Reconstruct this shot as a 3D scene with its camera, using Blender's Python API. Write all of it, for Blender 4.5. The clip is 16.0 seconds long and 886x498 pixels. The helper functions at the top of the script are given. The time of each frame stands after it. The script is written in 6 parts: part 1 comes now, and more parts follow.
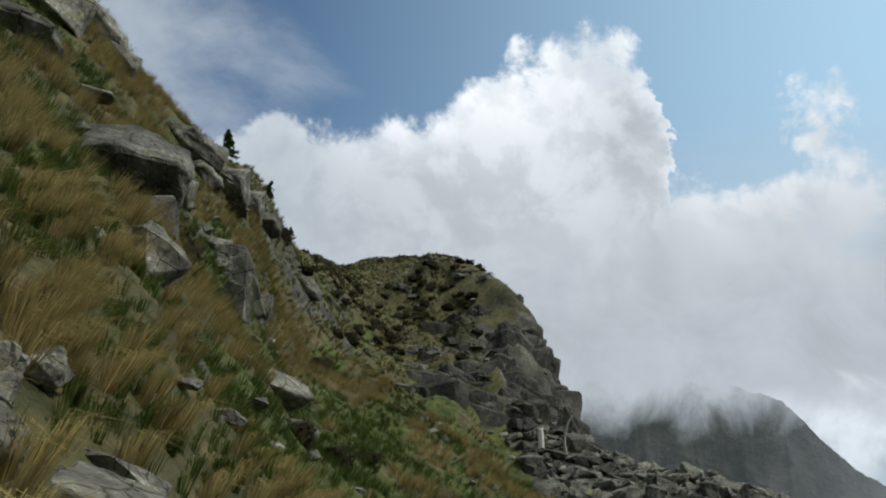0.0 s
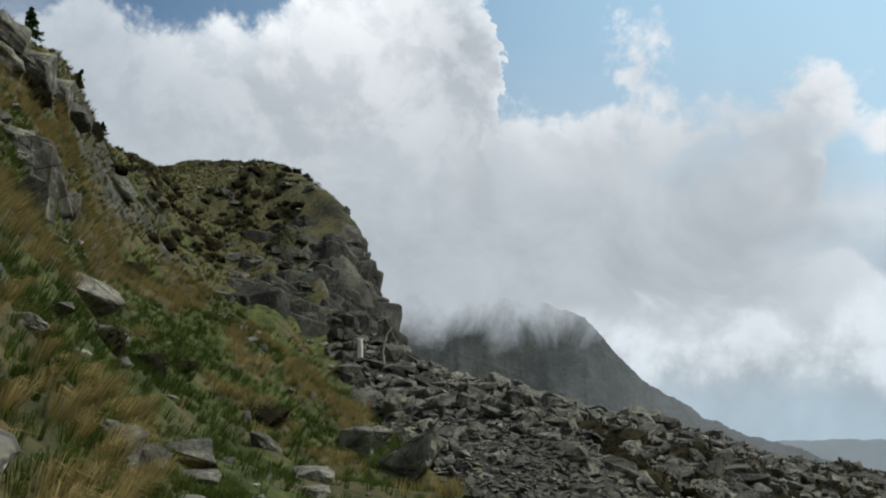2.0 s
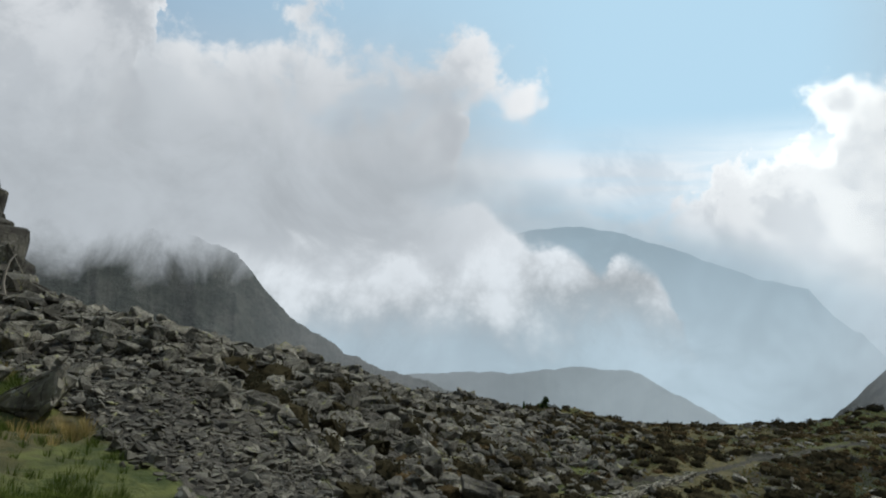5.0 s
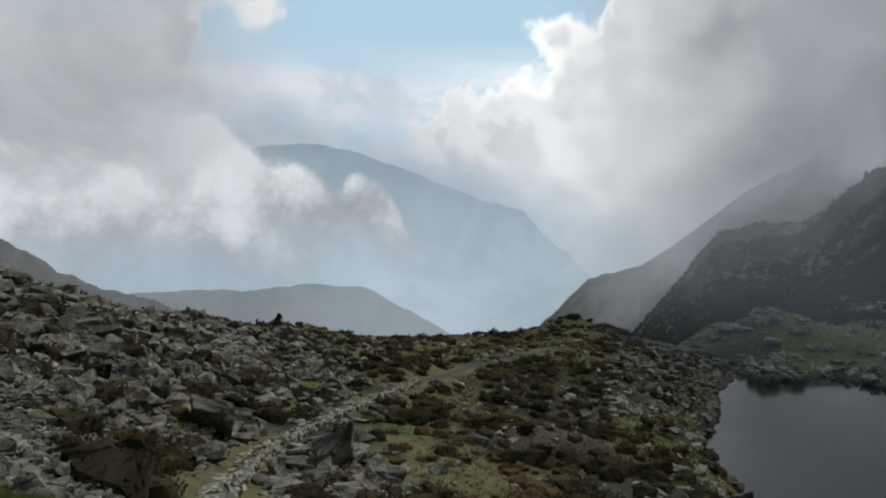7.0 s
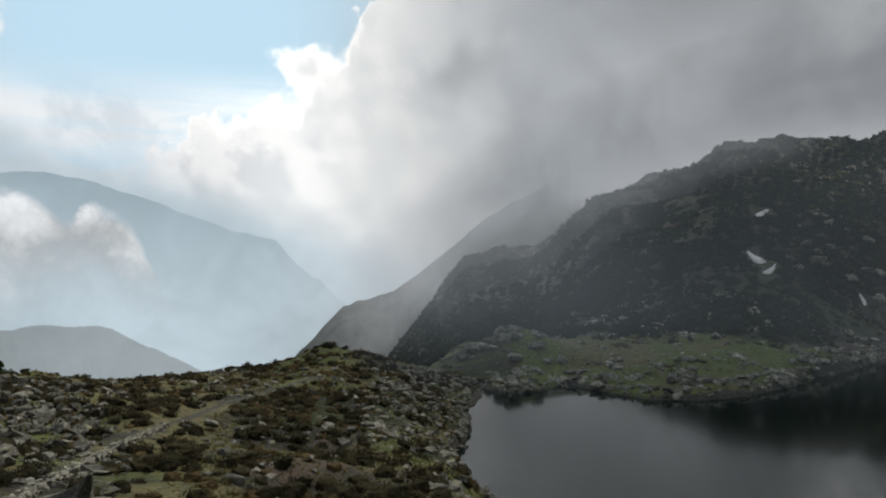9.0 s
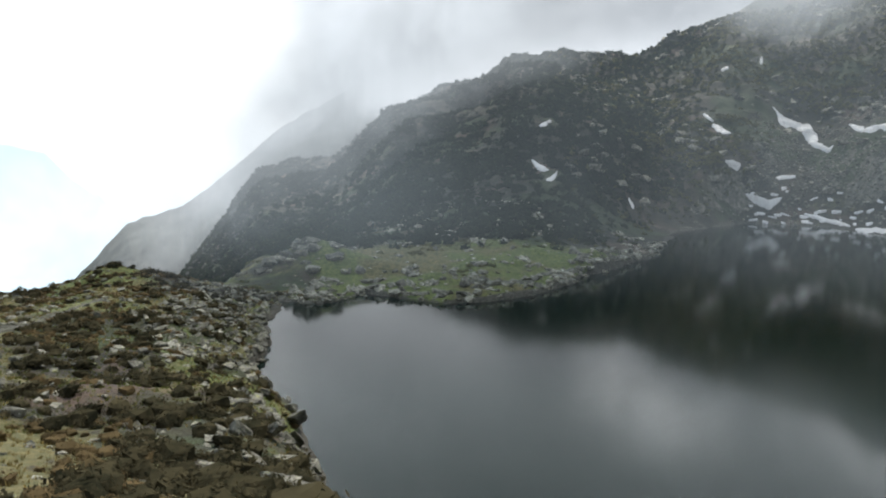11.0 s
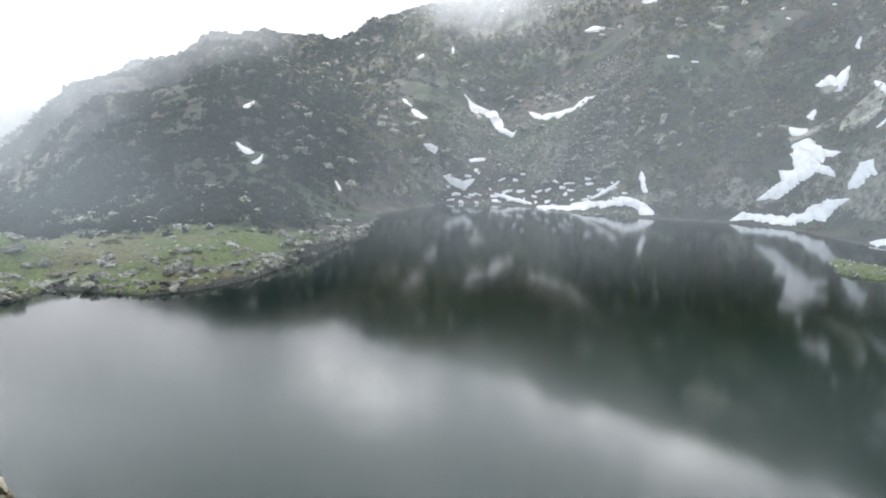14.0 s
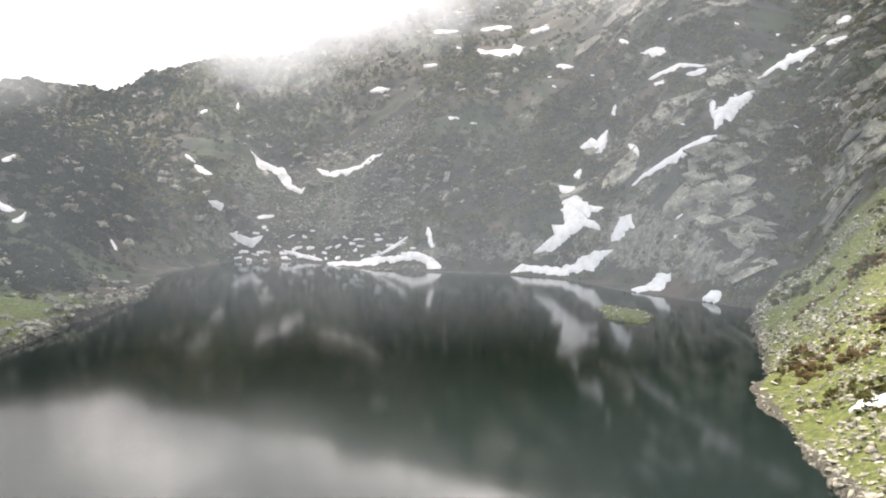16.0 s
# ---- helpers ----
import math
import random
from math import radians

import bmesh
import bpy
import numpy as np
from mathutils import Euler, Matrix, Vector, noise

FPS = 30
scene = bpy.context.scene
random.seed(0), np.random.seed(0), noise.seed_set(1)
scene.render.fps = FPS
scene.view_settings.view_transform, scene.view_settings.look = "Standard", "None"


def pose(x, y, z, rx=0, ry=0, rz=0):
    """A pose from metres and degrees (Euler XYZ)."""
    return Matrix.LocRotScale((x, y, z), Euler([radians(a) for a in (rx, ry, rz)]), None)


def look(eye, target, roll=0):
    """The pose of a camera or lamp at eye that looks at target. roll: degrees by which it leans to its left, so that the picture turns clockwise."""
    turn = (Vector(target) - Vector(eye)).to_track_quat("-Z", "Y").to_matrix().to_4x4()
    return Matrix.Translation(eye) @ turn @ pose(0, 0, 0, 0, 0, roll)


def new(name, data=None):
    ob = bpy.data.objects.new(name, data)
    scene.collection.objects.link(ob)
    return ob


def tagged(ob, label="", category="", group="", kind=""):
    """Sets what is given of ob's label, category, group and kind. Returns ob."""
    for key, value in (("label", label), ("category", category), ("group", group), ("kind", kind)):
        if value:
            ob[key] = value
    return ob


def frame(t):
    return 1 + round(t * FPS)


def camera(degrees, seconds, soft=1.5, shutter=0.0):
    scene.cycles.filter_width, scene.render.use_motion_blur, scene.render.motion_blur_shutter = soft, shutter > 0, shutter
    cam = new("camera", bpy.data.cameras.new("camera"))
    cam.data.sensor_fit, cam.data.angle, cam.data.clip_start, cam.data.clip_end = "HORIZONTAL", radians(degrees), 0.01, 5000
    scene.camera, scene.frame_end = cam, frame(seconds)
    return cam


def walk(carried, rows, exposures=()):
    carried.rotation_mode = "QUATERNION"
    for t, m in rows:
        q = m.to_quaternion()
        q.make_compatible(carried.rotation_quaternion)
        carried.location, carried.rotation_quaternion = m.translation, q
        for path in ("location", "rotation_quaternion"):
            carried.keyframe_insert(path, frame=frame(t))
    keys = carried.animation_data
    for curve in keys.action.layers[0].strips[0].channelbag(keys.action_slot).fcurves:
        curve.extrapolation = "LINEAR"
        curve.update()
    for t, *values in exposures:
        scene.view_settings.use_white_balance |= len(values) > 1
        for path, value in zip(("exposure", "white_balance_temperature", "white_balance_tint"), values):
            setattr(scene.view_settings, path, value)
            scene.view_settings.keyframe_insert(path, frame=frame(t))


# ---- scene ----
cam = camera(57.5, 16.0, soft=2.0)
PATH = [
    (0.0, pose(0.05, 0.05, 0, 103.60, 1.45, -0.01)),
    (0.5, pose(0.05, 0.05, 0, 101.67, 1.56, -2.74)),
    (1.0, pose(0.05, 0.05, 0, 100.12, 1.36, -5.75)),
    (1.5, pose(0.05, 0.05, 0, 98.89, 1.29, -9.11)),
    (2.0, pose(0.05, 0.05, 0, 97.17, 0.74, -12.56)),
    (2.5, pose(0.05, 0.05, 0, 96.19, 1.23, -16.67)),
    (3.0, pose(0.05, 0.05, 0, 94.16, 0.86, -19.81)),
    (5.5, pose(0.05, 0.05, 0, 92.61, -1.31, -41.77)),
    (6.0, pose(0.05, 0.05, 0, 91.61, -1.50, -46.71)),
    (6.5, pose(0.05, 0.05, 0, 89.02, -1.97, -51.63)),
    (7.0, pose(0.05, 0.05, 0, 87.51, -2.13, -55.48)),
    (7.5, pose(0.05, 0.05, 0, 87.19, -1.56, -59.20)),
    (8.0, pose(0.05, 0.05, 0, 89.82, -1.27, -63.51)),
    (8.5, pose(0.05, 0.05, 0, 90.07, -1.70, -67.96)),
    (9.0, pose(0.05, 0.05, 0, 89.99, -0.82, -72.89)),
    (9.5, pose(0.05, 0.05, 0, 88.15, -1.14, -75.18)),
    (10.0, pose(0.05, 0.05, 0, 85.89, -0.66, -78.64)),
    (12.5, pose(0.05, 0.05, 0, 82.89, -0.88, -98.09)),
    (13.0, pose(0.05, 0.05, 0, 81.89, -1.31, -100.29)),
    (13.5, pose(0.05, 0.05, 0, 81.63, -1.47, -103.51)),
    (14.0, pose(0.05, 0.05, 0, 82.74, -0.55, -107.77)),
    (14.5, pose(0.05, 0.05, 0, 84.89, -0.81, -112.06)),
    (15.0, pose(0.05, 0.05, 0, 84.84, -0.62, -114.91)),
    (15.5, pose(0.05, 0.05, 0, 85.88, -0.99, -117.90)),
    (16.0, pose(0.05, 0.05, 0, 86.85, -0.45, -122.59)),
]
EXPOSURES = [(0.0, 0.18, 6200, 8), (0.6, 0.06, 6200, 8), (2.0, 0.14, 6250, 8), (5.5, 0.05, 6350, 9), (7.0, -0.05, 6450, 11), (8.5, 0.14, 6600, 11), (9.6, 0.3, 6700, 11), (10.2, 0.6, 6700, 10), (12.3, 2.3, 6200, 10), (13.7, 2.4, 6300, 11), (14.6, 2.35, 7450, 21), (16.0, 2.4, 7350, 19)]
walk(cam, PATH, EXPOSURES)

LAKE_Z = -20.0  # the eye is the origin, about 1.6 m above the ground and 20 m above the lake
SUN_AZ, SUN_EL = 95.0, 55.0


# ---- node helpers ----
class Nodes:
    """Short hand for building a node tree."""

    def __init__(self, tree):
        self.t = tree
        tree.nodes.clear()

    def add(self, kind, **props):
        n = self.t.nodes.new(kind)
        for k, v in props.items():
            setattr(n, k, v)
        return n

    def link(self, a, b):
        self.t.links.new(a, b)

    def put(self, socket, value):
        if isinstance(value, bpy.types.NodeSocket):
            self.link(value, socket)
        else:
            socket.default_value = value

    def m(self, op, a, b=0.0, c=0.0, clamp=False):
        n = self.add("ShaderNodeMath", operation=op, use_clamp=clamp)
        for s, v in zip(n.inputs, (a, b, c)):
            self.put(s, v)
        return n.outputs[0]

    def step(self, v, lo, hi, a=0.0, b=1.0):
        n = self.add("ShaderNodeMapRange", interpolation_type="SMOOTHSTEP")
        for s, x in zip(n.inputs, (v, lo, hi, a, b)):
            self.put(s, x)
        return n.outputs[0]

    def noise(self, vec, scale, detail=6.0, rough=0.55, distort=0.0):
        n = self.add("ShaderNodeTexNoise")
        self.put(n.inputs["Vector"], vec)
        n.inputs["Scale"].default_value = scale
        n.inputs["Detail"].default_value = detail
        n.inputs["Roughness"].default_value = rough
        n.inputs["Distortion"].default_value = distort
        return n.outputs["Fac"]

    def mix(self, f, a, b):
        n = self.add("ShaderNodeMix", data_type="RGBA")
        self.put(n.inputs[0], f)
        self.put(n.inputs[6], a if isinstance(a, bpy.types.NodeSocket) else (*a, 1))
        self.put(n.inputs[7], b if isinstance(b, bpy.types.NodeSocket) else (*b, 1))
        return n.outputs[2]

    def curve(self, v, lo, hi, points):
        """A smooth curve through points (x, y), y between 0 and 1, x between lo and hi."""
        n = self.add("ShaderNodeFloatCurve")
        self.put(n.inputs["Value"], self.m("DIVIDE", self.m("SUBTRACT", v, lo), hi - lo, clamp=True))
        c = n.mapping.curves[0]
        pts = [((x - lo) / (hi - lo), y) for x, y in points]
        c.points[0].location, c.points[1].location = pts[0], pts[-1]
        for p in pts[1:-1]:
            c.points.new(*p)
        for p in c.points:
            p.handle_type = "AUTO_CLAMPED"
        n.mapping.update()
        return n.outputs[0]

    def polar(self, vec):
        """Azimuth (clockwise from +y) and elevation in degrees of a direction or place seen from the origin."""
        s = self.add("ShaderNodeSeparateXYZ")
        self.link(vec, s.inputs[0])
        x, y, z = s.outputs
        az = self.m("MULTIPLY", self.m("ARCTAN2", x, y), 57.29578)
        flat = self.m("SQRT", self.m("ADD", self.m("MULTIPLY", x, x), self.m("MULTIPLY", y, y)))
        el = self.m("MULTIPLY", self.m("ARCTAN2", z, flat), 57.29578)
        return az, el


# ---- world: blue sky with banks of cumulus and a grey stratus over the lake ----
world = bpy.data.worlds.new("sky")
scene.world = world
world.use_nodes = True
W = Nodes(world.node_tree)
sky = W.add("ShaderNodeTexSky", sky_type="NISHITA", sun_disc=False, sun_elevation=radians(SUN_EL), sun_rotation=radians(SUN_AZ), altitude=2000.0, air_density=1.0, dust_density=1.5)
way = W.add("ShaderNodeTexCoord").outputs["Generated"]
az, el = W.polar(way)
warp = W.add("ShaderNodeTexNoise")
W.link(way, warp.inputs["Vector"])
warp.inputs["Scale"].default_value, warp.inputs["Detail"].default_value = 5.0, 5.0


def shifted(vec, by, amount):
    """A vector moved by another, scaled."""
    n = W.add("ShaderNodeVectorMath", operation="MULTIPLY_ADD")
    W.put(n.inputs[0], by)
    n.inputs[1].default_value = (amount, amount, amount)
    W.put(n.inputs[2], vec)
    return n.outputs[0]


def puffs(N, vec, scale, detail=4.0, rough=0.55):
    """Heaped, rounded lumps as in cumulus, between 0 and 1."""
    n = N.add("ShaderNodeTexVoronoi", feature="SMOOTH_F1", normalize=True)
    N.put(n.inputs["Vector"], vec)
    n.inputs["Scale"].default_value = scale
    n.inputs["Detail"].default_value = detail
    n.inputs["Roughness"].default_value = rough
    n.inputs["Lacunarity"].default_value = 2.3
    n.inputs["Smoothness"].default_value = 0.6
    return N.m("ADD", 0.5, N.m("MULTIPLY", N.m("SUBTRACT", 0.29, n.outputs["Distance"]), 2.8))


SUNWARD = (math.sin(radians(SUN_AZ)) * math.cos(radians(SUN_EL)), math.cos(radians(SUN_AZ)) * math.cos(radians(SUN_EL)), math.sin(radians(SUN_EL)))
place = shifted(way, warp.outputs["Color"], 0.11)
lump = puffs(W, place, 9.0)
ahead = puffs(W, shifted(place, SUNWARD, 0.035), 9.0)
big = W.noise(way, 4.2, 9, 0.6, 0.5)
fine = W.noise(way, 15.0, 10, 0.62, 0.4)
ragged = W.m("ADD", W.m("MULTIPLY", W.m("SUBTRACT", big, 0.5), 5.0), W.m("ADD", W.m("MULTIPLY", W.m("SUBTRACT", lump, 0.5), 4.0), W.m("MULTIPLY", W.m("SUBTRACT", fine, 0.5), 7.0)))
# the upper edge of the cloud bank: azimuth, elevation
TOPS = [(-30, 21), (-18, 21.5), (-14, 22.5), (-10.8, 24.8), (-8.5, 23), (-4.7, 22.8), (0, 23.6), (4, 24.8), (8, 25.5), (10.5, 26.8), (14, 26.6), (16, 24.6), (16.8, 20), (17.4, 15.6),
        (20, 15.6), (22, 16.3), (25, 16.9), (29, 17.2), (33.5, 17.1), (36, 16.6), (37.6, 14.5), (38.3, 9.5), (39.2, 6.6), (44, 5.8), (47, 5.6), (52, 5.7), (54.5, 6.2), (56, 8.2), (58, 9.7), (60, 10.6), (61.6, 10.0), (62.6, 12.2),
        (65.5, 12.9), (67.0, 15.0), (68.2, 24), (71, 40), (76, 55), (80, 60)]
az_warp = W.m("ADD", az, W.m("MULTIPLY", W.m("SUBTRACT", W.noise(way, 9.0, 7, 0.6, 0.3), 0.5), 10.0))
top = W.m("MULTIPLY", W.curve(az_warp, -30, 80, [(a, e / 60) for a, e in TOPS]), 60.0)
rim = W.m("SUBTRACT", top, el)
span = W.add("ShaderNodeCombineXYZ")
W.link(az_warp, span.inputs[0])
W.link(el, span.inputs[1])


def cloudlet(a, e, ra, re):
    """Degrees inside an oval lump of cloud; negative outside."""
    off, flat = W.add("ShaderNodeVectorMath", operation="SUBTRACT"), W.add("ShaderNodeVectorMath", operation="MULTIPLY")
    W.link(span.outputs[0], off.inputs[0])
    off.inputs[1].default_value = (a, e, 0)
    W.link(off.outputs[0], flat.inputs[0])
    flat.inputs[1].default_value = (1 / ra, 1 / re, 0)
    far = W.add("ShaderNodeVectorMath", operation="LENGTH")
    W.link(flat.outputs[0], far.inputs[0])
    return W.m("MULTIPLY", W.m("SUBTRACT", 1.0, far.outputs["Value"]), min(ra, re))


for lobe in ((36.5, 15.6, 3.4, 2.0), (39.0, 14.7, 1.6, 1.0), (26.2, 19.4, 1.5, 2.2), (12.0, 25.6, 3.6, 2.2), (42.0, 13.4, 0.9, 0.8), (6.2, 27.8, 0.9, 0.9), (63.5, 12.0, 2.6, 1.8)):
    rim = W.m("SMOOTH_MAX", rim, cloudlet(*lobe), 1.0)
inner = W.m("ADD", rim, ragged)
cover = W.step(inner, -0.5, 1.5)
# blue showing through the thin middle of the bank
thin = W.m("ADD", cloudlet(30.5, 13.0, 3.8, 2.2), W.m("MULTIPLY", W.m("SUBTRACT", fine, 0.5), 14.0))
cover = W.m("MULTIPLY", cover, W.step(thin, -0.6, 2.2, 1.0, 0.45))
# grey wisps drifting off the hillside
cover = W.m("MAXIMUM", cover, W.m("MULTIPLY", W.step(W.m("ADD", az, W.m("MULTIPLY", W.m("SUBTRACT", big, 0.5), 26.0)), -9, -21), 0.75))
# thin high streaks
flat_way = W.add("ShaderNodeMapping")
W.link(way, flat_way.inputs["Vector"])
flat_way.inputs["Scale"].default_value = (1.6, 1.6, 15.0)
streak = W.noise(flat_way.outputs[0], 2.0, 6, 0.55, 0.4)
veil = W.m("MULTIPLY", W.m("MULTIPLY", W.step(streak, 0.30, 0.62, 0.35, 1.0), W.step(el, 12.5, 8.0)), W.step(az, 31, 37))
cover = W.m("MAXIMUM", cover, W.m("MULTIPLY", veil, 0.85))
haze = W.step(el, 24, 0)
soft = W.step(W.noise(way, 3.4, 8, 0.55, 0.4), 0.34, 0.68)
lit = W.step(W.m("SUBTRACT", lump, ahead), -0.2, 0.2)
shade = W.m("ADD", W.m("MULTIPLY", soft, 0.55), W.m("MULTIPLY", lit, 0.45))
white = W.mix(shade, (0.43, 0.455, 0.485), (0.77, 0.78, 0.795))
white = W.mix(W.step(W.m("SUBTRACT", inner, W.m("MULTIPLY", ragged, 0.3)), 5.5, 0.0), white, W.mix(shade, (0.60, 0.64, 0.68), (0.92, 0.92, 0.92)))
white = W.mix(W.step(W.m("ADD", az, W.m("MULTIPLY", ragged, 1.5)), 4, -20, 0.0, 0.8), white, (0.40, 0.445, 0.49))
white = W.mix(W.m("MULTIPLY", W.m("MULTIPLY", W.step(el, 11, 2), W.step(az, 36, 22)), W.step(shade, 0.9, 0.2, 0.25, 0.7)), white, (0.42, 0.45, 0.48))
# bright cloud before the sun, grey stratus past it
glow = W.m("MULTIPLY", W.step(W.m("ABSOLUTE", W.m("SUBTRACT", az, 68.0)), 18, 4), W.step(el, -6, 4))
rims = W.step(inner, 4.0, 0.3)
white = W.mix(glow, white, W.mix(W.m("MAXIMUM", W.m("MULTIPLY", shade, 0.8), rims), (0.70, 0.735, 0.76), (1.22, 1.22, 1.18)))
murk = W.m("SMOOTH_MAX", cloudlet(89.0, 9.5, 17.0, 9.5), cloudlet(108.0, 8.0, 26.0, 9.0), 3.0)
grey = W.step(W.m("ADD", murk, W.m("ADD", W.m("MULTIPLY", W.m("SUBTRACT", big, 0.5), 14.0), W.m("MULTIPLY", ragged, 0.4))), -2.0, 3.2)
beyond = W.m("MULTIPLY", W.step(az, 72, 84), W.step(el, 14, 25))
white = W.mix(W.m("MULTIPLY", beyond, W.step(glow, 1.0, 0.2, 0.5, 1.0)), white, W.mix(shade, (0.34, 0.36, 0.385), (0.60, 0.62, 0.64)))
white = W.mix(W.m("MULTIPLY", grey, W.step(el, 0, 4)), white, W.mix(shade, (0.13, 0.142, 0.158), (0.235, 0.25, 0.268)))
overhead = W.add("ShaderNodeVectorMath", operation="SCALE")
W.link(white, overhead.inputs[0])
W.link(W.m("ADD", 1.0, W.m("MULTIPLY", W.m("MULTIPLY", W.step(az, 97, 108, 0.0, 2.8), W.step(az, 136, 114, 0.25, 1.0)), W.step(el, 13, 24))), overhead.inputs["Scale"])
white = overhead.outputs[0]
back = W.add("ShaderNodeBackground")
back.inputs["Strength"].default_value = 1.0
skyc = W.add("ShaderNodeVectorMath", operation="MULTIPLY")
W.link(sky.outputs[0], skyc.inputs[0])
skyc.inputs[1].default_value = (0.060, 0.070, 0.074)
toward_sun = W.step(az, -25, 52, 0.0, 0.92)
blue = W.mix(W.m("MAXIMUM", W.m("MULTIPLY", haze, 0.5), toward_sun), skyc.outputs[0], (0.49, 0.70, 0.84))
W.link(W.mix(cover, blue, white), back.inputs["Color"])
W.link(back.outputs[0], W.add("ShaderNodeOutputWorld").inputs[0])

sun = new("sun", bpy.data.lights.new("sun", "SUN"))
sun.data.energy, sun.data.angle, sun.data.color = 2.8, radians(2.0), (1.0, 0.93, 0.82)
sa, se = radians(SUN_AZ), radians(SUN_EL)
sun.matrix_world = look((math.sin(sa) * math.cos(se) * 100, math.cos(sa) * math.cos(se) * 100, math.sin(se) * 100), (0, 0, 0))


# ---- noise and curves in numpy ----
def lattice(ix, iy, seed):
    h = (ix.astype(np.int64) * 374761393 + iy.astype(np.int64) * 668265263 + seed * 144665) & 0x7FFFFFFF
    h = ((h ^ (h >> 13)) * 1274126177) & 0x7FFFFFFF
    h = ((h ^ (h >> 16)) * 69069 + 12345) & 0x7FFFFFFF
    return ((h >> 8) & 0xFFFF) / 32767.5 - 1.0


def vnoise(x, y, seed=0):
    fx, fy = np.floor(x), np.floor(y)
    u, v = x - fx, y - fy
    u, v = u * u * u * (u * (u * 6 - 15) + 10), v * v * v * (v * (v * 6 - 15) + 10)
    a, b = lattice(fx, fy, seed), lattice(fx + 1, fy, seed)
    c, d = lattice(fx, fy + 1, seed), lattice(fx + 1, fy + 1, seed)
    return (a + (b - a) * u) * (1 - v) + (c + (d - c) * u) * v


def fbm(x, y, size, octaves=5, seed=0, gain=0.5):
    total, amp, norm = 0.0, 1.0, 0.0
    for o in range(octaves):
        c, s = math.cos(0.7 * o), math.sin(0.7 * o)
        k = 2.03 ** o / size
        total = total + amp * vnoise((x * c - y * s) * k + 13.7 * o, (x * s + y * c) * k - 7.1 * o, seed + o)
        norm += amp
        amp *= gain
    return total / norm


def ridged(x, y, size, octaves=5, seed=0):
    total, amp, norm = 0.0, 1.0, 0.0
    for o in range(octaves):
        k = 2.07 ** o / size
        total = total + amp * (1 - 2 * np.abs(vnoise(x * k + 5.3 * o, y * k + 2.9 * o, seed + o)))
        norm += amp
        amp *= 0.52
    return total / norm


def smooth(v, lo, hi):
    u = np.clip((v - lo) / (hi - lo), 0, 1)
    return u * u * (3 - 2 * u)


def slopes(x, y):
    """Slopes of a smooth curve without overshoot; y may have many columns."""
    h = np.diff(x, axis=0)
    d = np.diff(y, axis=0) / h
    m = np.zeros_like(y)
    w1, w2 = 2 * h[1:] + h[:-1], h[1:] + 2 * h[:-1]
    same = d[:-1] * d[1:] > 0
    with np.errstate(divide="ignore", invalid="ignore"):
        mid = (w1 + w2) / (w1 / d[:-1] + w2 / d[1:])
    m[1:-1] = np.where(same, mid, 0.0)
    m[0], m[-1] = d[0], d[-1]
    return m


def hermite(u, h, y0, y1, m0, m1):
    return (2 * u ** 3 - 3 * u ** 2 + 1) * y0 + (u ** 3 - 2 * u ** 2 + u) * h * m0 + (3 * u ** 2 - 2 * u ** 3) * y1 + (u ** 3 - u ** 2) * h * m1


# ---- the land, as cross-sections outward from the standing place: (distance, height) ----
SECTIONS = []


def section(azimuth, *nodes):
    SECTIONS.append((azimuth, ((0.0, -1.62),) + nodes))


section(-180, (6, -1.8), (14, -2.0), (28, -1), (48, 3), (70, 8), (90, 12), (120, 20), (200, 40), (420, 90))
section(-90, (6, 3.5), (14, 10), (28, 22), (48, 38), (70, 52), (90, 62), (120, 75), (200, 100), (420, 140))
section(-45, (6, 1.6), (14, 7.5), (28, 17), (40, 24), (60, 30), (80, 34), (120, 40), (200, 50), (420, 60))
section(-27, (5, 0.2), (12, 4.2), (22, 10.5), (32, 17.7), (42, 20), (60, 20), (90, 18), (200, 10), (420, -20))
section(-20, (5, -0.4), (12, 2.6), (24, 8.3), (38, 15.7), (46, 17.0), (60, 16), (90, 12), (200, 0), (420, -40))
section(-14, (6, -0.9), (14, 1.2), (28, 6.1), (46, 15.0), (56, 15.6), (75, 14), (100, 10), (200, -5), (420, -60))
section(-9, (6, -1.3), (14, -0.6), (28, 1.5), (50, 9.5), (64, 15.3), (80, 15.5), (100, 10), (200, -10), (420, -80))
section(-4, (6, -1.7), (14, -1.7), (28, 0.2), (50, 4.2), (62, 10.5), (76, 17.6), (92, 14.5), (200, -20), (420, -100))
section(0.5, (6, -1.9), (14, -2.4), (28, -1.0), (48, 2.0), (58, 7.5), (72, 16.7), (88, 13), (200, -30), (420, -110))
section(3, (6, -1.95), (14, -2.7), (28, -1.9), (47, 0.6), (56, 6.0), (68, 14.4), (84, 10), (200, -36), (420, -122))
section(5, (6, -2.0), (14, -2.9), (28, -2.6), (46, -0.4), (54, 5.0), (64, 12.2), (80, 6), (200, -40), (420, -130))
section(7.3, (6, -2.1), (14, -3.0), (28, -2.9), (46, -0.8), (53, 2.0), (60, 7.6), (74, 0), (200, -50), (420, -140))
section(9.6, (6, -2.1), (14, -3.1), (28, -2.7), (44, -0.9), (50, -1.0), (60, -4), (80, -20), (200, -60), (420, -150))
section(18, (6, -2.2), (14, -3.4), (24, -2.6), (34, -1.8), (40, -3.5), (55, -12), (90, -30), (200, -70), (420, -150))
section(24, (6, -2.4), (14, -3.9), (24, -4.0), (38, -3.3), (46, -5.5), (60, -14), (90, -30), (200, -70), (420, -150))
